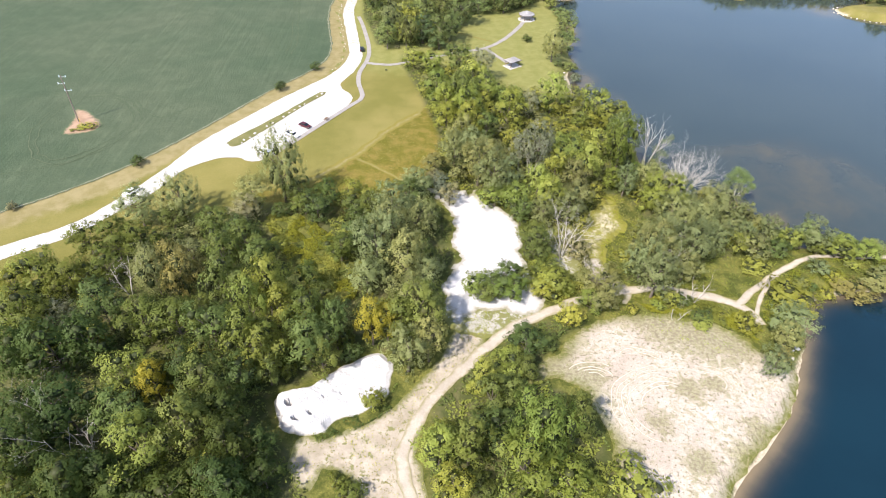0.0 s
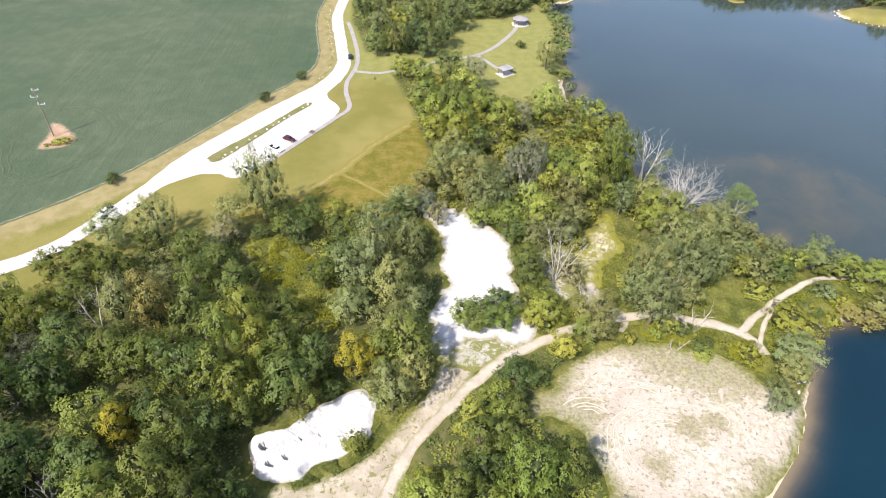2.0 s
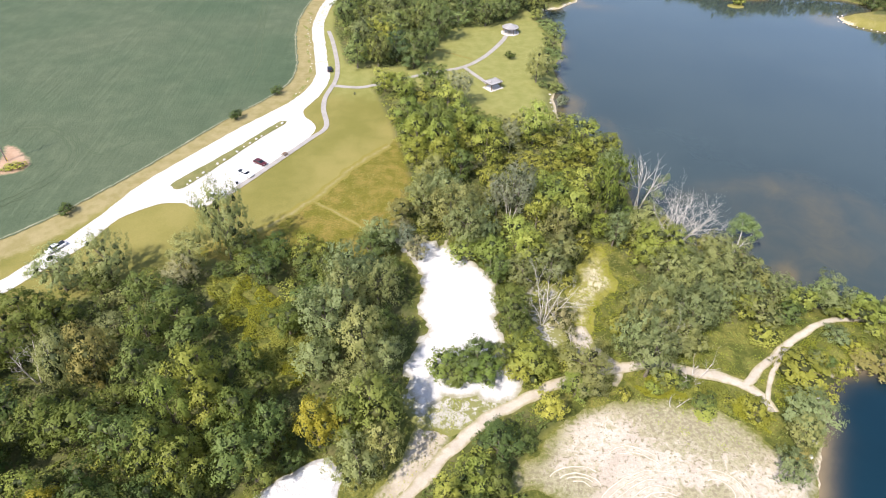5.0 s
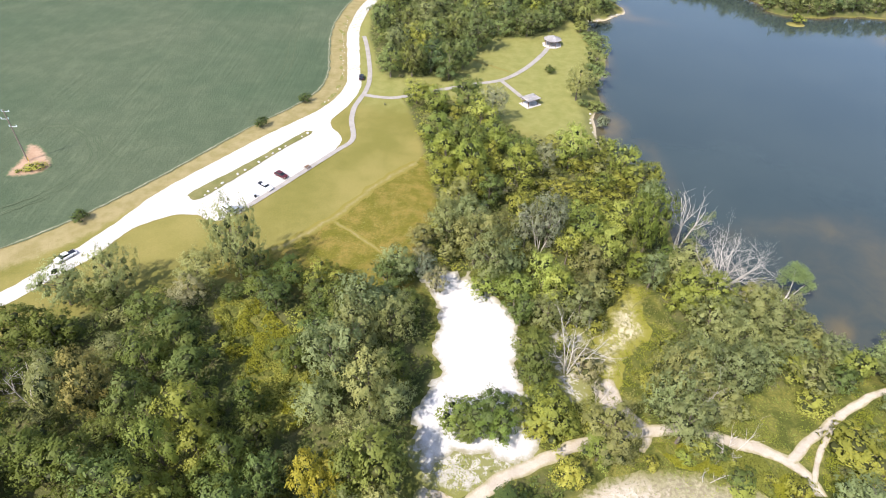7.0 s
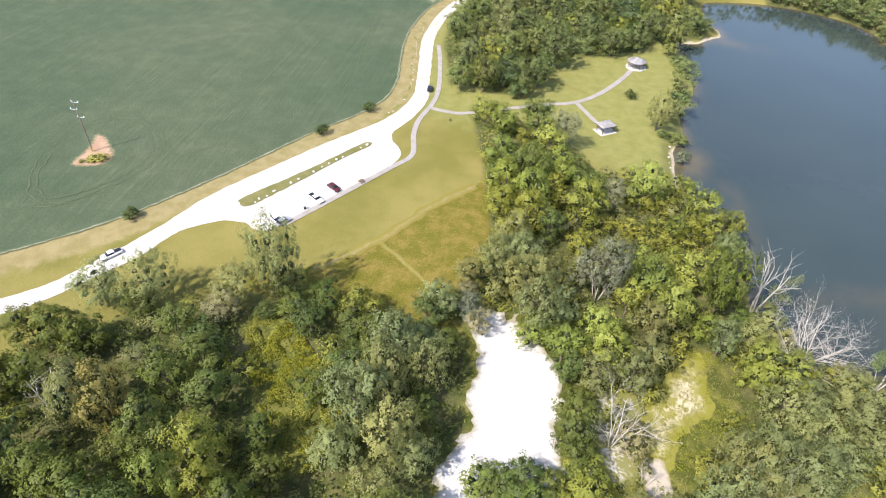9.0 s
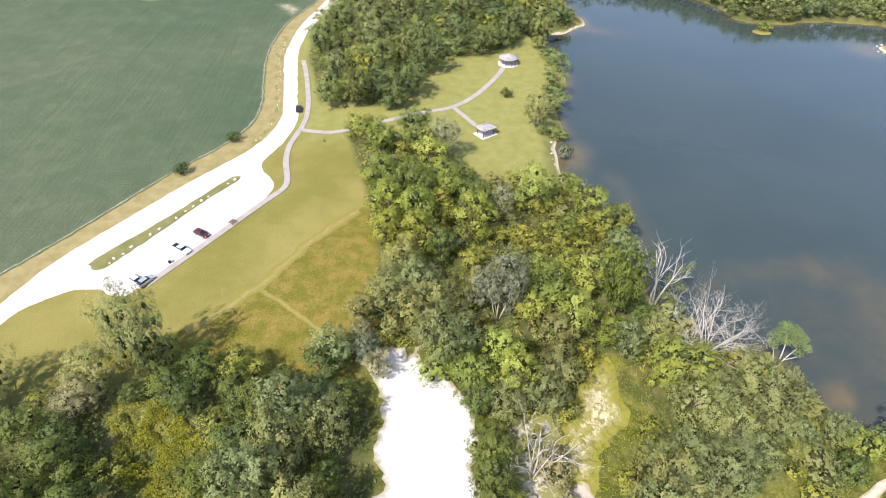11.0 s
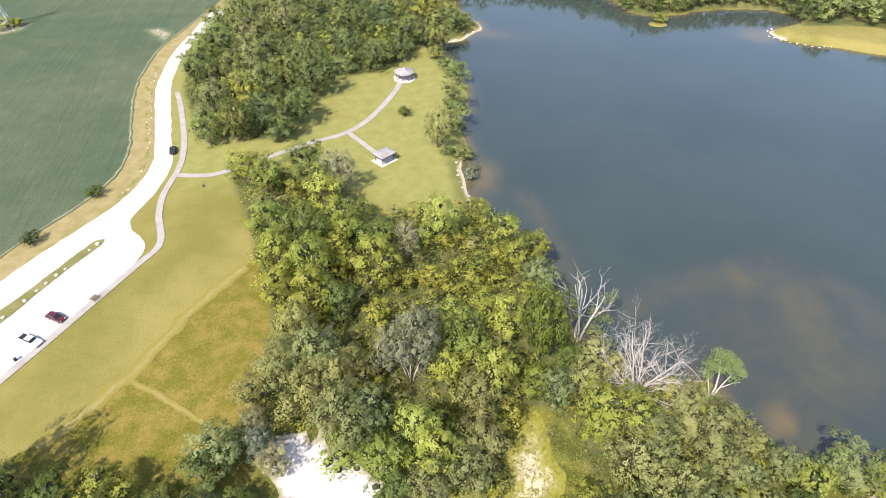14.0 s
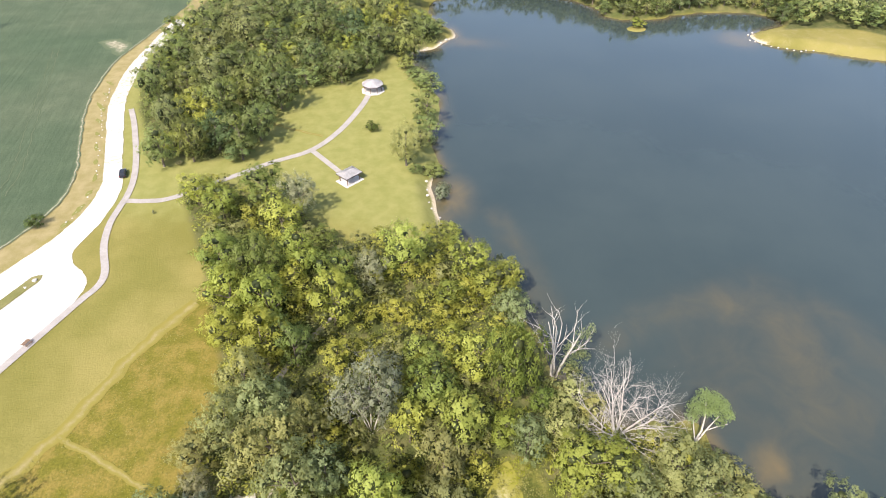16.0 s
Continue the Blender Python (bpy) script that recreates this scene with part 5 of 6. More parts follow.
def woods(name, poly, n, gap, hs, seed, label, leaves=230, size=0.6, lo_r=0.65, hi_r=1.15):
    """The rest of a wood as one mass of crowns, between the trees that stand out."""
    rng = np.random.default_rng(seed)
    kinds = [crown_parts(200 + i, lobes=7, clusters=leaves // 20, leaves=20, size=size * 0.94, low=0.0, core=0.34, plume=0.2) for i in range(5)]
    V, Fc, off, mats, done, tone, turned = [], [], 0, [], [], [], []
    a = np.array(poly, float)
    lo, hi = a.min(0), a.max(0)
    xs, ys = rng.uniform(lo[0], hi[0], n * 14), rng.uniform(lo[1], hi[1], n * 14)
    ok = inside(poly, xs, ys) & ~inside(SHORE_N, xs, ys) & ~inside(THICKET, xs, ys) & ~inside(CLEARING, xs, ys) & (edge_distance(poly, xs, ys) > 1.2)
    for x, y in zip(xs[ok], ys[ok]):
        if len(done) >= n:
            break
        s = rng.uniform(lo_r, hi_r)
        if any((x - u) ** 2 + (y - v) ** 2 < (gap * (w + 4 * s) * 0.5) ** 2 for u, v, w in TREES) or any((x - u) ** 2 + (y - v) ** 2 < (gap * (w + 4 * s) * 0.5) ** 2 for u, v, w in done):
            continue
        done.append((x, y, 4 * s))
        v, f, _, _, N, bough, ncore = kinds[rng.integers(5)]
        h = rng.uniform(*hs) / 11.0
        t = rng.uniform(0, 6.28)
        M = np.array([[math.cos(t) * s, -math.sin(t) * s, 0], [math.sin(t) * s, math.cos(t) * s, 0], [0, 0, h]])
        tone.append(bough)
        turned.append(N @ (M / np.array([[s], [s], [h]])).T)
        V.append(v @ M.T + (x, y, gz(x, y)))
        Fc.append(f + off)
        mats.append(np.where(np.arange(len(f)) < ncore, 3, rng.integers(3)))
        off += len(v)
    # Distant woods use the leaf colours with haze mixed in.
    me = mesh_of(name, np.concatenate(V), np.concatenate(Fc), [LEAF["mid_hazed"], LEAF["dark_hazed"], LEAF["grey"], INNER_SHADE] if "distant" in label else [LEAF["mid"], LEAF["lime"] if "shore" in label else LEAF["dark"], LEAF["grey"], INNER_SHADE], True)
    me.normals_split_custom_set_from_vertices(np.concatenate(turned).tolist())
    me.attributes.new("bough", "FLOAT", "POINT").data.foreach_set("value", np.concatenate(tone))
    me.polygons.foreach_set("material_index", np.concatenate(mats).astype(np.int32))
    tagged(new(name, me), label, "woods", kind="stuff")


woods("lower_woods", WOOD_S, 110, 0.85, (3.0, 6.0), 1, "lower green trees filling the southern wood", 520, 0.30)
woods("lower_woods", WOOD_MID, 120, 0.78, (3.0, 6.0), 2, "lower green trees filling the shore wood", 560, 0.28)
woods("lower_woods", WOOD_NW[:13] + [(60, 330), (-20, 340)] + WOOD_NW[-4:], 90, 0.95, (6.0, 9.0), 3, "lower green trees filling the northern wood", 480, 0.36)
woods("far_woods", [(-26, 338), (-10, 335), (62, 330), (74, 343), (78, 366), (110, 374), (110, 430), (-5, 430)], 170, 0.85, (6, 11), 9, "distant mixed green woods behind the lake spit", 180, 0.56)
FAR_STRIP = [(108, 372), (137, 363), (147, 348), (148.5, 335), (155, 331.5), (169, 330.5), (178, 333.5), (192, 335), (208, 333), (219, 327), (221, 313), (213, 305), (231, 303.5), (243, 299), (250, 291), (270, 283), (275, 300), (240, 330), (225, 345), (180, 352), (155, 362), (140, 385), (110, 395)]
woods("far_woods", FAR_STRIP, 210, 0.62, (6, 10), 10, "distant mixed green woods along the far shore", 180, 0.5)
woods("far_woods", FAR_WOOD, 70, 1.0, (7, 12), 11, "distant green woods behind the far shore", 200, 0.55)


def undergrowth(name, poly, n, seed, mats, hi, size, label, clump=0.35, loose=0.5):
    """Low leafy growth as one mass."""
    rng = np.random.default_rng(seed)
    a = np.array(poly, float)
    lo, up = a.min(0), a.max(0)
    x, y = rng.uniform(lo[0], up[0], n * 3), rng.uniform(lo[1], up[1], n * 3)
    ok = inside(poly, x, y)
    x, y = x[ok][:n], y[ok][:n]
    dens = np.array([noise.noise((u * clump, v * clump, seed)) for u, v in zip(x, y)])
    for keep in (WHITE_FLOOR, MOUND, PALE_SLOPE) if poly is CLEARING else (WHITE_FLOOR, MOUND, CLEARING, PALE_SLOPE, RUBBLE):
        dens[inside(keep, x, y)] = -1
    for ln, w in ((TRAIL_MAIN, 1.5), (TRAIL_EAST, 1.2), (TRAIL_LINK, 1.0)):
        dens[edge_distance(ln, x, y, False) < w] = -1
    ok = dens > -0.18
    x, y, dens = x[ok], y[ok], dens[ok]
    h = hi * np.clip(0.25 + dens * 1.1, 0.08, 1) * rng.uniform(0.3, 1.0, len(x))
    pos = np.column_stack([x, y, ground_z(x, y) + h + 0.1])
    v, f = sprays(rng, pos, np.tile((0, 0, 1.0), (len(x), 1)), size, loose)
    me = mesh_of(name, v, f, mats)
    idx = (np.array([noise.noise((u * 0.12, w * 0.12, 3.0 + seed)) for u, w in zip(x, y)]) > 0.05).astype(np.int32)
    me.polygons.foreach_set("material_index", np.tile(idx, 2))
    tagged(new(name, me), label, "undergrowth", kind="stuff")


undergrowth("undergrowth", WOOD_S, 30000, 21, [LEAF["dark"], LEAF["mid_shaded"]], 3.2, 0.33, "tangled low green growth under the trees")
undergrowth("undergrowth", WOOD_MID, 32000, 22, [LEAF["dark"], LEAF["mid"]], 3.2, 0.30, "tangled low green growth under the shore trees")
undergrowth("undergrowth", CLUMP_E, 6000, 23, [LEAF["dark"], LEAF["mid"]], 2.2, 0.36, "low green growth beside the trail")
undergrowth("undergrowth", WOOD_NW[:13] + [(60, 318), (-20, 320)] + WOOD_NW[-4:], 16000, 34, [LEAF["dark_hazed"], LEAF["mid_hazed"]], 3.2, 0.36, "low green growth along the northern wood")
undergrowth("thicket", THICKET, 20000, 24, [LEAF["bush"], LEAF["lime"]], 2.4, 0.19, "yellow-green thicket of low brush")
undergrowth("scrub", SCRUB_E, 16000, 25, [LEAF["bush"], LEAF["lime_shaded"]], 1.3, 0.15, "yellow-green weeds beside the trail")
undergrowth("scrub", SCRUB_N, 36000, 26, [LEAF["bush"], LEAF["lime_shaded"]], 1.6, 0.15, "yellow-green scrub on the bank between the lakes")
undergrowth("scrub", [(26, 110), (30, 122), (38, 122), (41, 110), (44, 103), (36, 101.5), (29, 99)], 3500, 30, [LEAF["lime"], LEAF["grey"]], 1.5, 0.26, "green and grey scrub between clearing and trail")
undergrowth("weeds", CLEARING, 5000, 28, [LEAF["bush"], LEAF["brown"]], 0.9, 0.15, "thin yellow-green weeds on sand", 0.6)
undergrowth("undergrowth", [(-19, 65.5), (-12, 69.5), (-7, 72.5), (-4.5, 77), (-2.5, 76.5), (-6, 70), (-12, 66), (-18, 63.5)], 2600, 35, [LEAF["mid_shaded"], LEAF["lime_shaded"]], 1.6, 0.15, "low green brush below the limestone heap")
undergrowth("weeds", SOIL_PATCH, 2600, 27, [LEAF["brown"], LEAF["lime"]], 0.4, 0.13, "sparse dry weeds on pale soil", 0.6)
undergrowth("weeds", SAND_PIT, 6000, 31, [LEAF["brown"], LEAF["grey"]], 0.35, 0.13, "sparse low weeds on the sandy floor", 0.5)
OPEN_GROUND = [(3, 147), (16, 146), (32, 141), (58, 141), (60, 118), (80, 117), (110, 121), (150, 121), (150, 107), (98, 104.5), (84, 98), (76, 92), (70, 85), (55, 85), (47, 95), (36, 95), (20, 82), (12, 92), (4, 100), (9, 113)]
undergrowth("weeds", OPEN_GROUND, 26000, 33, [LEAF["bush"], LEAF["lime_shaded"]], 0.55, 0.15, "low yellow-green weeds on open ground", 0.5)
undergrowth("meadow_grass", MEADOW, 3000, 32, [LEAF["brown"], LEAF["brown"]], 0.4, 0.10, "tufts of tall dry meadow grass", 0.3)


# ---------------- dead trees ----------------
def dead_tree(name, seed, height, stems, spread, label, x, y, thick=0.16, levels=3, twigs=3):
    rng = random.Random(seed)
    bm = bmesh.new()

    def limb(p, d, length, r, depth):
        pts, rad = [p.copy()], [r]
        n = 4
        for i in range(n):
            w = 0.09 if depth == 0 else 0.22
            d = (d + Vector((rng.gauss(0, w), rng.gauss(0, w), rng.gauss(0.05, 0.08)))).normalized()
            p = p + d * length / n
            pts.append(p.copy())
            rad.append(r * (1 - 0.75 * (i + 1) / n))
        branch_tube(bm, pts, rad, 5 if depth else 6)
        if depth < levels:
            for k in range(twigs + (depth == 0)):
                i = rng.randint(1, n - 1)
                q = pts[i] + (pts[i + 1] - pts[i]) * rng.random()
                side = Vector((rng.gauss(0, 1), rng.gauss(0, 1), rng.gauss(0.3, 0.6))).normalized()
                limb(q, (d * 0.75 + side * 0.85).normalized(), length * rng.uniform(0.38, 0.62), rad[i] * 0.6, depth + 1)
    for s in range(stems):
        a = 6.2832 * s / stems + rng.uniform(-0.4, 0.4)
        lean = spread * rng.uniform(0.5, 1.1) if stems > 1 else 0.1
        limb(Vector((math.cos(a) * 0.4 * (stems > 1), math.sin(a) * 0.4 * (stems > 1), -0.2)), Vector((math.cos(a) * lean, math.sin(a) * lean, 1)).normalized(), height * rng.uniform(0.7, 1.0), thick * rng.uniform(0.8, 1.2), 0)
    root = new(name)
    part("bare_wood", bm, DEADWOOD, root, smooth=True)
    root.matrix_basis = pose(x, y, gz(x, y))
    return tagged(root, label, "dead tree")


dead_tree("dead_tree", 3, 13.5, 11, 1.0, "bleached leafless tree with many stems by the lake", 70.9, 142.6, 0.15, 3, 5)
snag = dead_tree("dead_tree", 9, 18.0, 3, 0.14, "bleached half-dead tree leaning over the water", 64.6, 156.7, 0.24, 2, 3)
dead_tree("dead_tree", 12, 14.0, 6, 0.42, "bare grey many-stemmed tree on pale rubble", 33.2, 115.6, 0.13, 3, 3)
dead_tree("dead_tree", 15, 10.5, 2, 0.3, "bare bleached tree standing in the wood", -64.5, 100.5, 0.2, 3, 3)
dead_tree("dead_tree", 41, 12.0, 4, 0.6, "bleached bare tree with spreading boughs in the wood", -55.9, 61.2, 0.16, 3, 3)
dead_tree("dead_tree", 43, 9.0, 4, 0.7, "grey bare crown among dark trees", -69.8, 70.1, 0.12, 3, 3)
dead_tree("dead_tree", 17, 4.0, 2, 0.6, "small bare tree on the sandy bank", 54.7, 94.2, 0.08, 2, 3)
dead_tree("dead_tree", 19, 5.0, 3, 0.6, "bleached fallen snag at the shore", 60.5, 176.0, 0.1, 2, 3)
dead_tree("dead_tree", 23, 5.0, 3, 0.5, "small bare tree beside the trail", 38.5, 109.0, 0.08, 3, 3)


dead_tree("dead_tree", 31, 14.0, 4, 0.4, "bare grey boughs standing among leafy trees", 30.0, 150.5, 0.12, 3, 3)
dead_tree("dead_tree", 33, 11.0, 3, 0.5, "bare grey boughs above the loose shore trees", 55.0, 107.5, 0.11, 3, 3)
dead_tree("dead_tree", 35, 6.0, 4, 0.8, "bleached bare shrub at the sandy pit's edge", 60.5, 100.0, 0.08, 2, 4)


def leaf_cloud(name, parent, seed, balls, n, size, tone):
    rng = np.random.default_rng(seed)
    c, r = np.array([b[:3] for b in balls], float), np.array([b[3] for b in balls], float)
    pick = rng.choice(len(c), n, p=r ** 2 / (r ** 2).sum())
    d = sphere_dirs(rng, n + 80, -0.7)[:n]
    pick = pick[:len(d)]
    v, f = sprays(rng, c[pick] + d * (r[pick] * rng.uniform(0.35, 1.1, len(d)))[:, None], d, size)
    ob = new(name, mesh_of(name, v, f, LEAF[tone]))
    ob.parent = parent
    return ob


leaf_cloud("foliage", snag, 4, [(3.0, 1.0, 6.5, 1.8), (5.2, 1.5, 9.0, 1.6), (2.4, 0.2, 3.8, 2.0), (4.8, 0.2, 5.4, 1.7), (6.6, 2.2, 9.8, 1.1), (3.6, -0.5, 2.4, 1.6)], 1200, 0.2, "grey")


def leaning_shore_tree():
    root = new("shore_tree")
    bm = bmesh.new()
    for pts, r in (([(0, 0, -0.3), (0.4, 0.2, 2.0), (0.6, 0.8, 4.2), (0.4, 1.4, 6.5)], 0.16), ([(0.3, 0, 0), (1.2, 0.3, 2.2), (2.4, 0.7, 4.0)], 0.12), ([(0, 0, 0), (-0.6, 0.4, 2.5), (-1.0, 0.8, 4.8)], 0.10), ([(1.0, 0.3, 1.6), (2.4, 0.2, 2.4), (3.4, 0.0, 2.9)], 0.07)):
        pts = [Vector(p) for p in pts]
        branch_tube(bm, pts, [r * (1 - 0.7 * i / (len(pts) - 1)) for i in range(len(pts))], 6)
    part("trunk", bm, DEADWOOD, root, "pale bare forked trunk", True)
    leaf_cloud("crown", root, 6, [(0.4, 1.7, 7.0, 1.2), (1.6, 1.5, 6.4, 1.1), (2.6, 1.2, 5.3, 1.0), (-0.8, 1.2, 6.0, 1.1), (-1.3, 0.8, 4.8, 0.8), (1.4, 0.8, 5.2, 0.9), (3.3, 0.6, 4.1, 0.85), (0.4, 1.0, 5.4, 0.9), (2.4, 0.3, 3.3, 0.7)], 3600, 0.125, "fresh")
    root.matrix_basis = pose(83.5, 138.8, gz(83.5, 138.8)) @ Matrix.Diagonal((1.45, 1.45, 1.25, 1))
    tagged(root, "green-crowned tree with pale bare stems at the lake edge", "tree")


leaning_shore_tree()

# ---------------- limestone mound ----------------
def limestone_mound():
    line = ragged(smooth_line(MOUND, True, 0.7), 0.5, 0.6)
    me = area_mesh("limestone_mound", line, CHALK, 0.0, 0.3, 0.5)
    co = np.empty(len(me.vertices) * 3)
    me.vertices.foreach_get("co", co)
    co = co.reshape(-1, 3)
    d = edge_distance(line, co[:, 0], co[:, 1])
    west = smoothstep(-12, -24, co[:, 0])
    rise = smoothstep(0.0, 1.2, d) * (0.5 + 1.7 * west) + 0.16 * np.array([noise.fractal((x * 0.5, y * 0.5, 0.3), 0.8, 2.1, 4) for x, y, _ in co]) * smoothstep(0.3, 1.5, d)
    hollow = np.zeros(len(co))
    for hx, hy, hr, dp in HOLLOWS:
        w = smoothstep(hr, hr * 0.8, np.hypot(co[:, 0] - hx, (co[:, 1] - hy) * 1.2))
        rise -= dp * w
        hollow = np.maximum(hollow, w)
    co[:, 2] += 0.05 + np.maximum(rise, -0.35)
    me.vertices.foreach_set("co", co.ravel())
    # Faces inside the hollows get the grey painted as shade.
    me.materials.append(HOLLOW_SHADE)
    me.polygons.foreach_set("material_index", [int(sum(hollow[i] for i in p.vertices) > 0.9 * len(p.vertices)) for p in me.polygons])
    me.update()
    tagged(new("limestone_mound", me), "white limestone spoil heap with dark hollows", "rock heap")


limestone_mound()


def boulder_mesh(seed, r):
    rng = random.Random(seed)
    bm = bmesh.new()
    bmesh.ops.create_icosphere(bm, subdivisions=2, radius=r)
    for v in bm.verts:
        k = 1 + 0.3 * noise.noise(v.co * 1.7 / r + Vector((seed * 3.3, 0, 0)))
        v.co = Vector((v.co.x * k * 1.2, v.co.y * k * 0.9, v.co.z * k * 0.65))
    return bm_mesh("boulder", bm, ROCK)


STONES = [boulder_mesh(i, 0.36) for i in range(4)]
stone_rng = random.Random(8)


def stones(name, line, step, label, group, spread=0.3, lo=0.7, hi=1.3):
    for p in smooth_line(line, False, step):
        if stone_rng.random() < 0.15:
            continue
        x, y = p[0] + stone_rng.uniform(-spread, spread), p[1] + stone_rng.uniform(-spread, spread)
        ob = new(name, stone_rng.choice(STONES))
        s = stone_rng.uniform(lo, hi)
        ob.matrix_basis = pose(x, y, gz(x, y) + 0.24 * s, 0, 0, stone_rng.uniform(0, 360)) @ Matrix.Diagonal((s, s, s, 1))
        tagged(ob, label, "boulder", group)


stones("boulder", [(-56, 165.3), (-47.8, 179.4), (-41.2, 191), (-36.5, 198.5)], 2.3, "pale boulder edging the parking island", "boulders of the parking island")
stones("boulder", [(-36, 217), (-33.6, 224), (-32.6, 234), (-34.6, 247), (-36.9, 259), (-40, 277), (-41, 292)], 2.2, "pale boulder beside the gravel road", "boulders along the road", 0.7, 0.3, 0.65)
stones("boulder", [(53.2, 206), (51.6, 211.5), (51.4, 217), (52.4, 224), (54.5, 229)], 2.4, "pale stone on the lake shore", "shore stones", 0.5, 0.5, 1.1)
stones("boulder", [(61, 309.4), (70, 314.6), (77.5, 321)], 2.0, "pale stone on the lake spit", "spit stones", 0.7, 0.6, 1.4)
stones("boulder", [(203, 309), (196.5, 304), (201, 294), (214, 287)], 2.2, "pale stone on the far shore", "far shore stones", 0.7, 0.6, 1.3)
stones("boulder", [(86, 100), (80, 92), (77, 86), (74, 83)], 1.6, "pale rock on the quarry bank", "bank rocks", 1.2, 0.7, 1.5)

# ---------------- shelters ----------------
def square_shelter():
    root = new("picnic_shelter")
    part("slab", box(bmesh.new(), -2.9, 2.9, -2.3, 2.3, -0.25, 0.12, 0.03), SLAB, root, "pale concrete slab")
    for sx in (-2.0, 2.0):
        for sy in (-1.5, 1.5):
            part("post", box(bmesh.new(), sx - 0.1, sx + 0.1, sy - 0.1, sy + 0.1, 0.1, 2.5, 0.015), TIMBER, root)
    bm = bmesh.new()
    e = [bm.verts.new(p) for p in ((-2.7, -2.1, 2.45), (2.7, -2.1, 2.45), (2.7, 2.1, 2.45), (-2.7, 2.1, 2.45))]
    t = [bm.verts.new(p) for p in ((-1.1, 0, 3.35), (1.1, 0, 3.35))]
    for f in ((e[0], e[1], t[1], t[0]), (e[2], e[3], t[0], t[1]), (e[1], e[2], t[1]), (e[3], e[0], t[0])):
        bm.faces.new(f)
    bmesh.ops.solidify(bm, geom=bm.faces[:], thickness=0.1)
    part("roof", bm, ROOF, root, "white hipped sheet roof")
    bm = bmesh.new()
    for a in ((-2.72, 2.72, -2.14, -2.02), (-2.72, 2.72, 2.02, 2.14), (-2.72, -2.6, -2.02, 2.02), (2.6, 2.72, -2.02, 2.02)):
        box(bm, *a, 2.22, 2.43)
    part("eave_beam", bm, ROOF_EDGE, root, "dark beam under the eaves")
    root.matrix_basis = pose(31.9, 225.4, gz(32, 225), 0, 0, 36)
    tagged(root, "small open picnic shelter with a white hipped roof", "shelter")
    return root


def octagon_shelter():
    root = new("octagonal_shelter")

    def ring(r, z):
        return [(math.cos(math.pi * (k + 0.5) / 4) * r, math.sin(math.pi * (k + 0.5) / 4) * r, z) for k in range(8)]
    bm = bmesh.new()
    a, b = [bm.verts.new(p) for p in ring(3.9, -0.25)], [bm.verts.new(p) for p in ring(3.9, 0.14)]
    bm.faces.new(b)
    for k in range(8):
        bm.faces.new((a[k], a[(k + 1) % 8], b[(k + 1) % 8], b[k]))
    part("slab", bm, SLAB, root, "pale concrete slab")
    for x, y, _ in ring(2.9, 0):
        part("post", rod(bmesh.new(), (x, y, 0.1), (x, y, 2.6), 0.1), TIMBER, root)
    bm = bmesh.new()
    a, b = [bm.verts.new(p) for p in ring(3.6, 2.5)], [bm.verts.new(p) for p in ring(0.12, 3.9)]
    for k in range(8):
        bm.faces.new((a[k], a[(k + 1) % 8], b[(k + 1) % 8], b[k]))
    bm.faces.new(b)
    bmesh.ops.solidify(bm, geom=bm.faces[:], thickness=0.1)
    part("roof", bm, ROOF, root, "white eight-sided sheet roof")
    bm = bmesh.new()
    a, b = [bm.verts.new(p) for p in ring(3.62, 2.2)], [bm.verts.new(p) for p in ring(3.62, 2.47)]
    for k in range(8):
        bm.faces.new((a[k], a[(k + 1) % 8], b[(k + 1) % 8], b[k]))
    part("eave_beam", bm, ROOF_EDGE, root, "dark beam under the eaves")
    root.matrix_basis = pose(43.2, 276.6, gz(43, 276))
    tagged(root, "open octagonal shelter with a white roof", "shelter")


square_shelter()
octagon_shelter()


def picnic_table(x, y, turn):
    root = new("picnic_table")
    part("tabletop", box(bmesh.new(), -0.9, 0.9, -0.38, 0.38, 0.70, 0.76, 0.01), TIMBER, root)
    for s in (-1, 1):
        part("bench", box(bmesh.new(), -0.9, 0.9, s * 0.72 - 0.14, s * 0.72 + 0.14, 0.42, 0.47, 0.01), TIMBER, root)
        bm = rod(bmesh.new(), (s * 0.6, -0.75, 0), (s * 0.6, -0.2, 0.72), 0.05)
        rod(bm, (s * 0.6, 0.75, 0), (s * 0.6, 0.2, 0.72), 0.05)
        part("leg_frame", bm, TIMBER, root)
    root.matrix_basis = pose(x, y, gz(x, y) + 0.1, 0, 0, turn) @ Matrix.Scale(1 / UNIT, 4)
    tagged(root, "dark wooden picnic table beside the parking lot", "picnic table")


picnic_table(-32.4, 180.3, 60)


def litter_bin(x, y):
    root = new("litter_bin")
    bm = rod(bmesh.new(), (0, 0, 0), (0, 0, 0.95), 0.30, 0.33, 14)
    part("drum", bm, CAR_DARK, root, "dark steel drum")
    part("rim", rod(bmesh.new(), (0, 0, 0.93), (0, 0, 1.0), 0.36, None, 14), STEEL, root, "steel rim")
    root.matrix_basis = pose(x, y, gz(x, y) + 0.08)
    tagged(root, "dark litter bin beside the parking lot", "litter bin")


litter_bin(-42.6, 165.6)

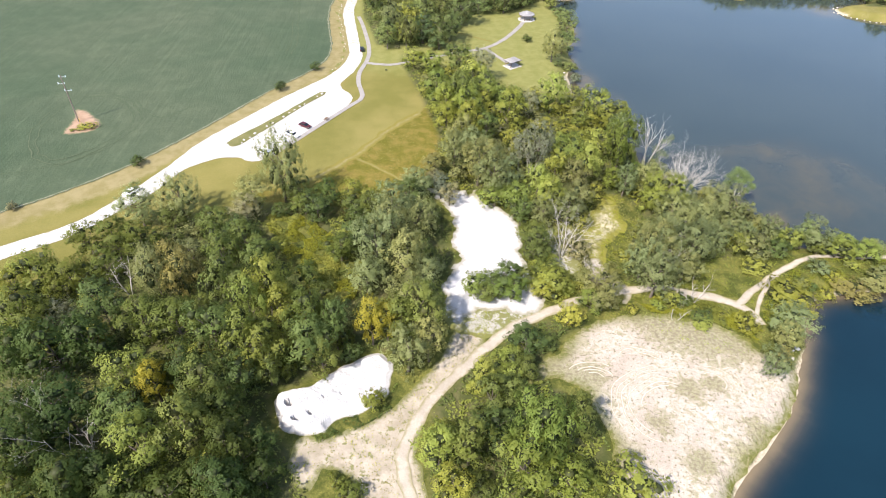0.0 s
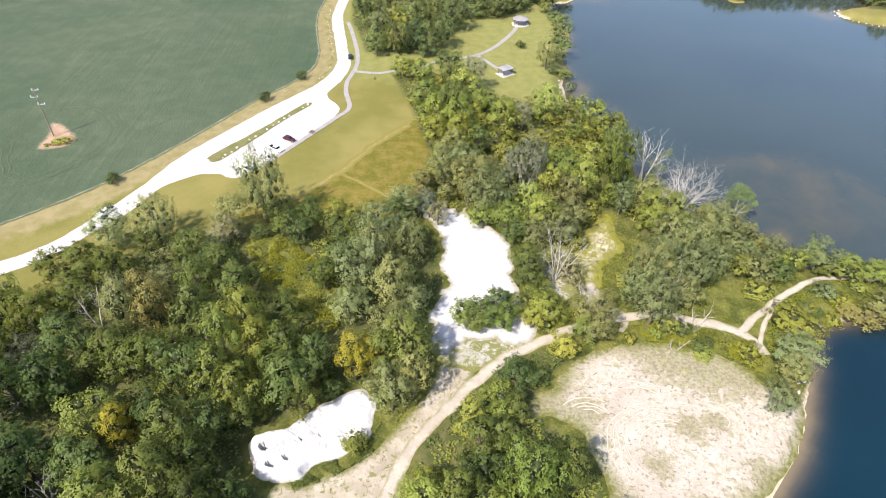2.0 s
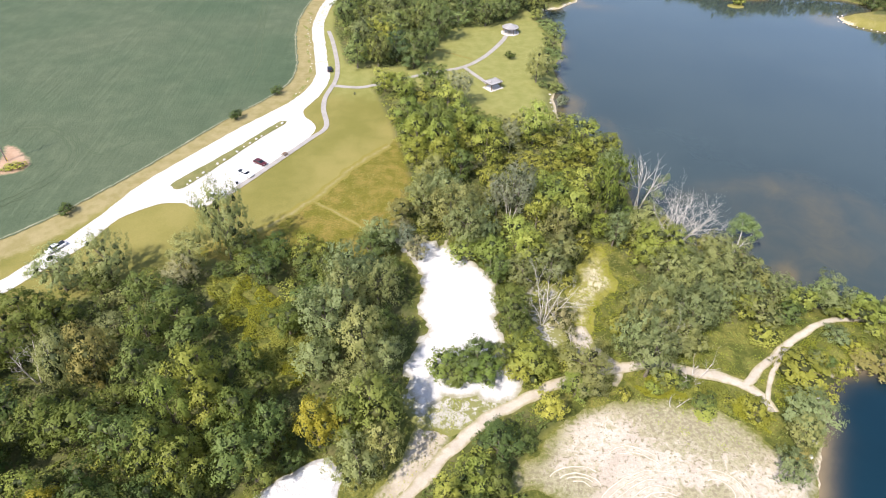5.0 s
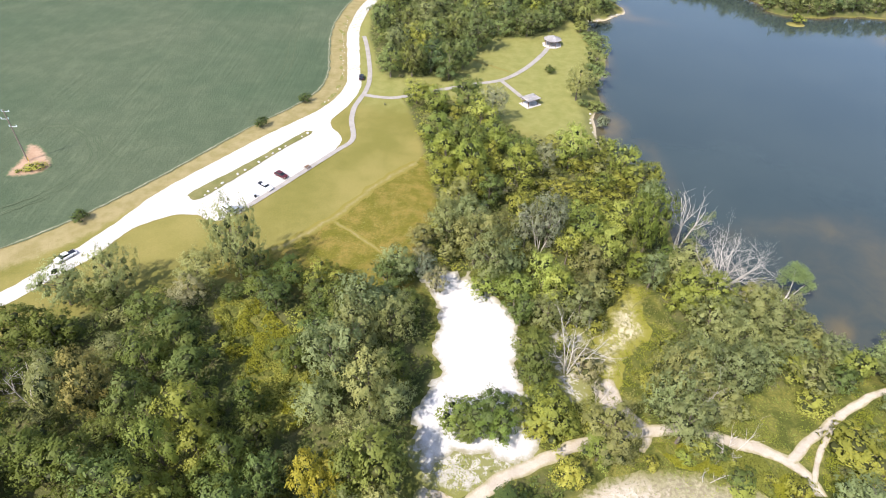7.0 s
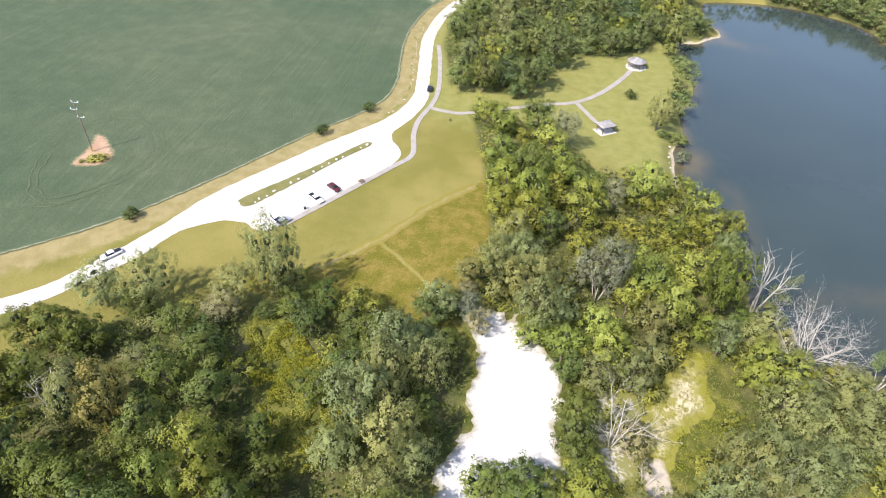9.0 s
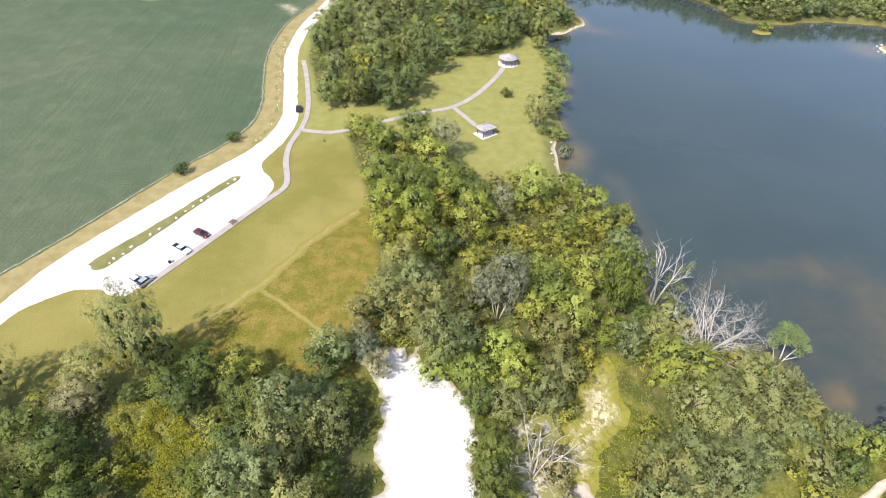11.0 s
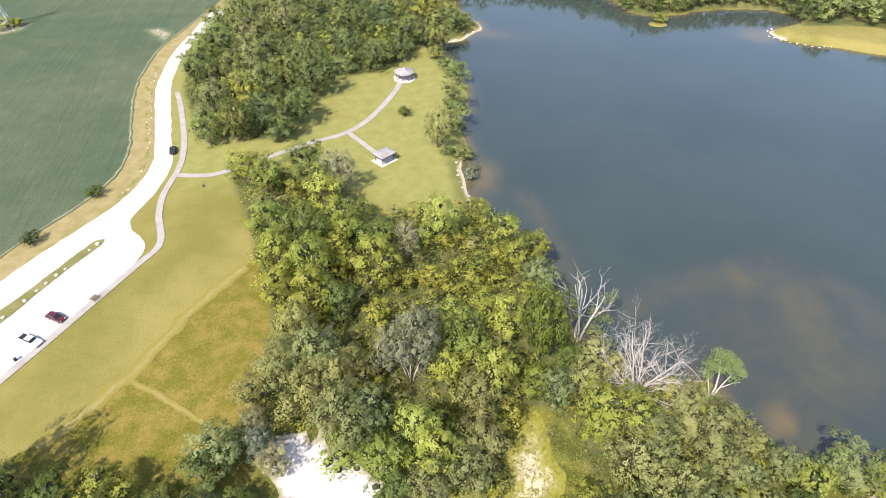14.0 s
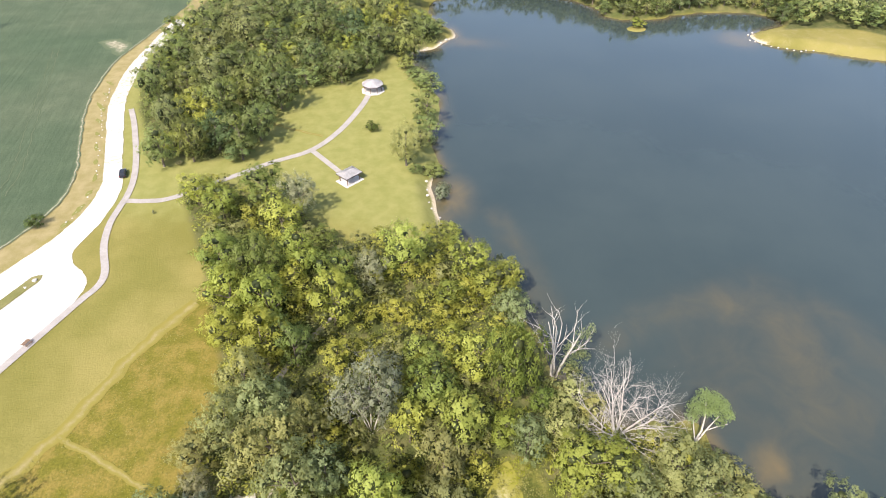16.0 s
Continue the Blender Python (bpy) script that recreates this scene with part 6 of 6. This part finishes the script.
# ---------------- power pole ----------------
def power_pole():
    root = new("power_pole")
    part("pole", rod(bmesh.new(), (0, 0, -0.5), (0, 0, 15.6), 0.2, 0.13, 12), POLE, root, "tall weathered wooden pole")
    for z, sx in ((15.0, 0.5), (12.8, -0.6), (10.6, 0.6)):
        arm = part("crossarm", rod(bmesh.new(), (sx - 1.0, 0, z), (sx + 1.0, 0, z + 0.1), 0.08, 0.06), STEEL, root, "pale steel crossarm")
        for k in (sx - 0.95, sx + 0.95):
            bm = bmesh.new()
            for i in range(5):
                rod(bm, (k, 0, z + 0.12 + i * 0.10), (k, 0, z + 0.19 + i * 0.10), 0.10, 0.07, 10)
            part("insulator", bm, GLAZED, arm, "pale blue glazed insulator")
    part("marker", rod(bmesh.new(), (0.5, -0.3, 0), (0.5, -0.3, 1.5), 0.07), plain("yellow_guard", (0.62, 0.45, 0.05)), root, "yellow guy guard")
    root.matrix_basis = pose(-109.3, 176.3, 0.1)
    tagged(root, "tall wooden power pole with pale insulators in the field", "power pole")


power_pole()


def lattice_pylon(x, y):
    """A steel transmission tower on four splayed legs, braced panel by panel."""
    root = new("pylon")
    half = lambda z: 4.6 * (1 - z / 22.0) + 0.8 if z < 22 else 0.8
    levels = [0, 4.5, 8.6, 12.4, 15.8, 19, 22, 25, 28, 31]
    corners = ((-1, -1), (1, -1), (1, 1), (-1, 1))
    for sx, sy in corners:
        bm = bmesh.new()
        for a, b in zip(levels, levels[1:]):
            rod(bm, (sx * half(a), sy * half(a), a), (sx * half(b), sy * half(b), b), 0.09, None, 5)
        part("leg", bm, STEEL, root, "pale galvanised steel leg")
    for k in range(4):
        (ax, ay), (bx, by) = corners[k], corners[(k + 1) % 4]
        bm = bmesh.new()
        for a, b in zip(levels, levels[1:]):
            rod(bm, (ax * half(a), ay * half(a), a), (bx * half(b), by * half(b), b), 0.04, None, 4)
            rod(bm, (bx * half(a), by * half(a), a), (ax * half(b), ay * half(b), b), 0.04, None, 4)
            rod(bm, (ax * half(b), ay * half(b), b), (bx * half(b), by * half(b), b), 0.04, None, 4)
        part("bracing", bm, STEEL, root)
    for z in (22, 26.5, 31):
        bm = bmesh.new()
        for s in (-1, 1):
            for sy in (-0.8, 0.8):
                rod(bm, (s * 0.8, sy, z), (s * 6.0, 0, z + 0.3), 0.07, None, 4)
                rod(bm, (s * 0.8, sy, z - 1.5), (s * 6.0, 0, z + 0.3), 0.04, None, 4)
        part("crossarm", bm, STEEL, root)
    root.matrix_basis = pose(x, y, gz(x, y) + 0.05, 0, 0, 20) @ Matrix.Scale(1 / UNIT, 4)
    tagged(root, "pale steel lattice pylon standing in the crop field", "pylon")


lattice_pylon(-108, 341)


# ---------------- vehicles ----------------
def vehicle(name, paint, label, x, y, turn, pickup=False, dark_bed=False):
    """A car or pickup, nose along +x, with body, cab, glass, wheels and lamps."""
    root = new(name)
    L, W = (5.5, 1.95) if pickup else (4.6, 1.82)
    bm = bmesh.new()
    prof = [(-L / 2, 0.42), (-L / 2 + 0.05, 0.92), (-L / 2 + 0.5, 1.0), (L / 2 - 1.3, 0.98), (L / 2 - 0.25, 0.82), (L / 2, 0.62), (L / 2 - 0.03, 0.36)]
    rows = []
    for yy, sh in ((-W / 2, 0.9), (-W / 2 * 0.82, 1.0), (W / 2 * 0.82, 1.0), (W / 2, 0.9)):
        rows.append([bm.verts.new((px, yy, 0.3 + (pz - 0.3) * sh)) for px, pz in prof])
    for a, b in zip(rows, rows[1:]):
        for i in range(len(prof)):
            bm.faces.new((a[i], a[(i + 1) % len(prof)], b[(i + 1) % len(prof)], b[i]))
    bm.faces.new(rows[0])
    bm.faces.new(rows[-1][::-1])
    bmesh.ops.recalc_face_normals(bm, faces=bm.faces[:])
    part("body", bm, paint, root)
    x0, x1, x2, x3 = (-0.9, -0.7, 0.75, 1.35) if pickup else (-L / 2 + 0.25, -L / 2 + 0.95, 0.35, 1.15)
    bm = bmesh.new()
    lo = [bm.verts.new(p) for p in ((x0, -W / 2 * 0.86, 0.96), (x3, -W / 2 * 0.86, 0.96), (x3, W / 2 * 0.86, 0.96), (x0, W / 2 * 0.86, 0.96))]
    hi = [bm.verts.new(p) for p in ((x1, -W / 2 * 0.7, 1.46), (x2, -W / 2 * 0.7, 1.46), (x2, W / 2 * 0.7, 1.46), (x1, W / 2 * 0.7, 1.46))]
    for k in range(4):
        bm.faces.new((lo[k], lo[(k + 1) % 4], hi[(k + 1) % 4], hi[k]))
    part("window_band", bm, GLASS, root, "dark glass")
    part("cab_roof", box(bmesh.new(), x1 - 0.03, x2 + 0.03, -W / 2 * 0.72, W / 2 * 0.72, 1.45, 1.52, 0.03), paint, root)
    if pickup:
        part("load_bed", box(bmesh.new(), -L / 2 + 0.15, -1.0, -W / 2 * 0.8, W / 2 * 0.8, 0.98, 1.03, 0.01), CAR_DARK, root, "dark load bed")
    for wx in (-L * 0.31, L * 0.31):
        for s in (-1, 1):
            tyre = part("wheel", rod(bmesh.new(), (wx, s * (W / 2 - 0.2), 0.33), (wx, s * (W / 2 + 0.01), 0.33), 0.33, None, 16), RUBBER, root, "black tyre")
            part("rim", rod(bmesh.new(), (wx, s * (W / 2 - 0.02), 0.33), (wx, s * (W / 2 + 0.02), 0.33), 0.2, None, 12), STEEL, tyre, "steel rim")
    for s in (-1, 1):
        part("headlight", box(bmesh.new(), L / 2 - 0.2, L / 2 - 0.02, s * 0.62 - 0.16, s * 0.62 + 0.16, 0.60, 0.74, 0.02), LAMP, root, "clear headlight")
        part("tail_light", box(bmesh.new(), -L / 2 - 0.01, -L / 2 + 0.06, s * 0.7 - 0.1, s * 0.7 + 0.1, 0.72, 0.9, 0.01), RED_LAMP, root, "red tail light")
    root.matrix_basis = pose(x, y, gz(x, y) + 0.09, 0, 0, turn) @ Matrix.Scale(1 / UNIT, 4)
    tagged(root, label, "pickup" if pickup else "car")


vehicle("parked_car", CAR_RED, "dark red car parked on white gravel", -38.4, 175.6, -32)
vehicle("parked_pickup", CAR_WHITE, "white pickup parked on white gravel", -41.3, 169.9, -32, True)
vehicle("parked_car", CAR_WHITE, "white car parked at the lot's end", -48.3, 159.8, 145)
vehicle("parked_car", CAR_SILVER, "silver-grey car at the lot's edge", -45.6, 159.2, 60)
vehicle("standing_car", CAR_DARK, "dark grey car standing on the gravel road", -26.4, 238.2, 98)
vehicle("white_pickup", CAR_WHITE, "white pickup on the gravel road", -79.0, 139.3, 236, True)

# ---------------- plan units to metres ----------------
for ob in list(scene.objects):
    if ob.parent is None and ob.type in ("MESH", "EMPTY"):
        ob.matrix_basis = Matrix.Scale(UNIT, 4) @ ob.matrix_basis
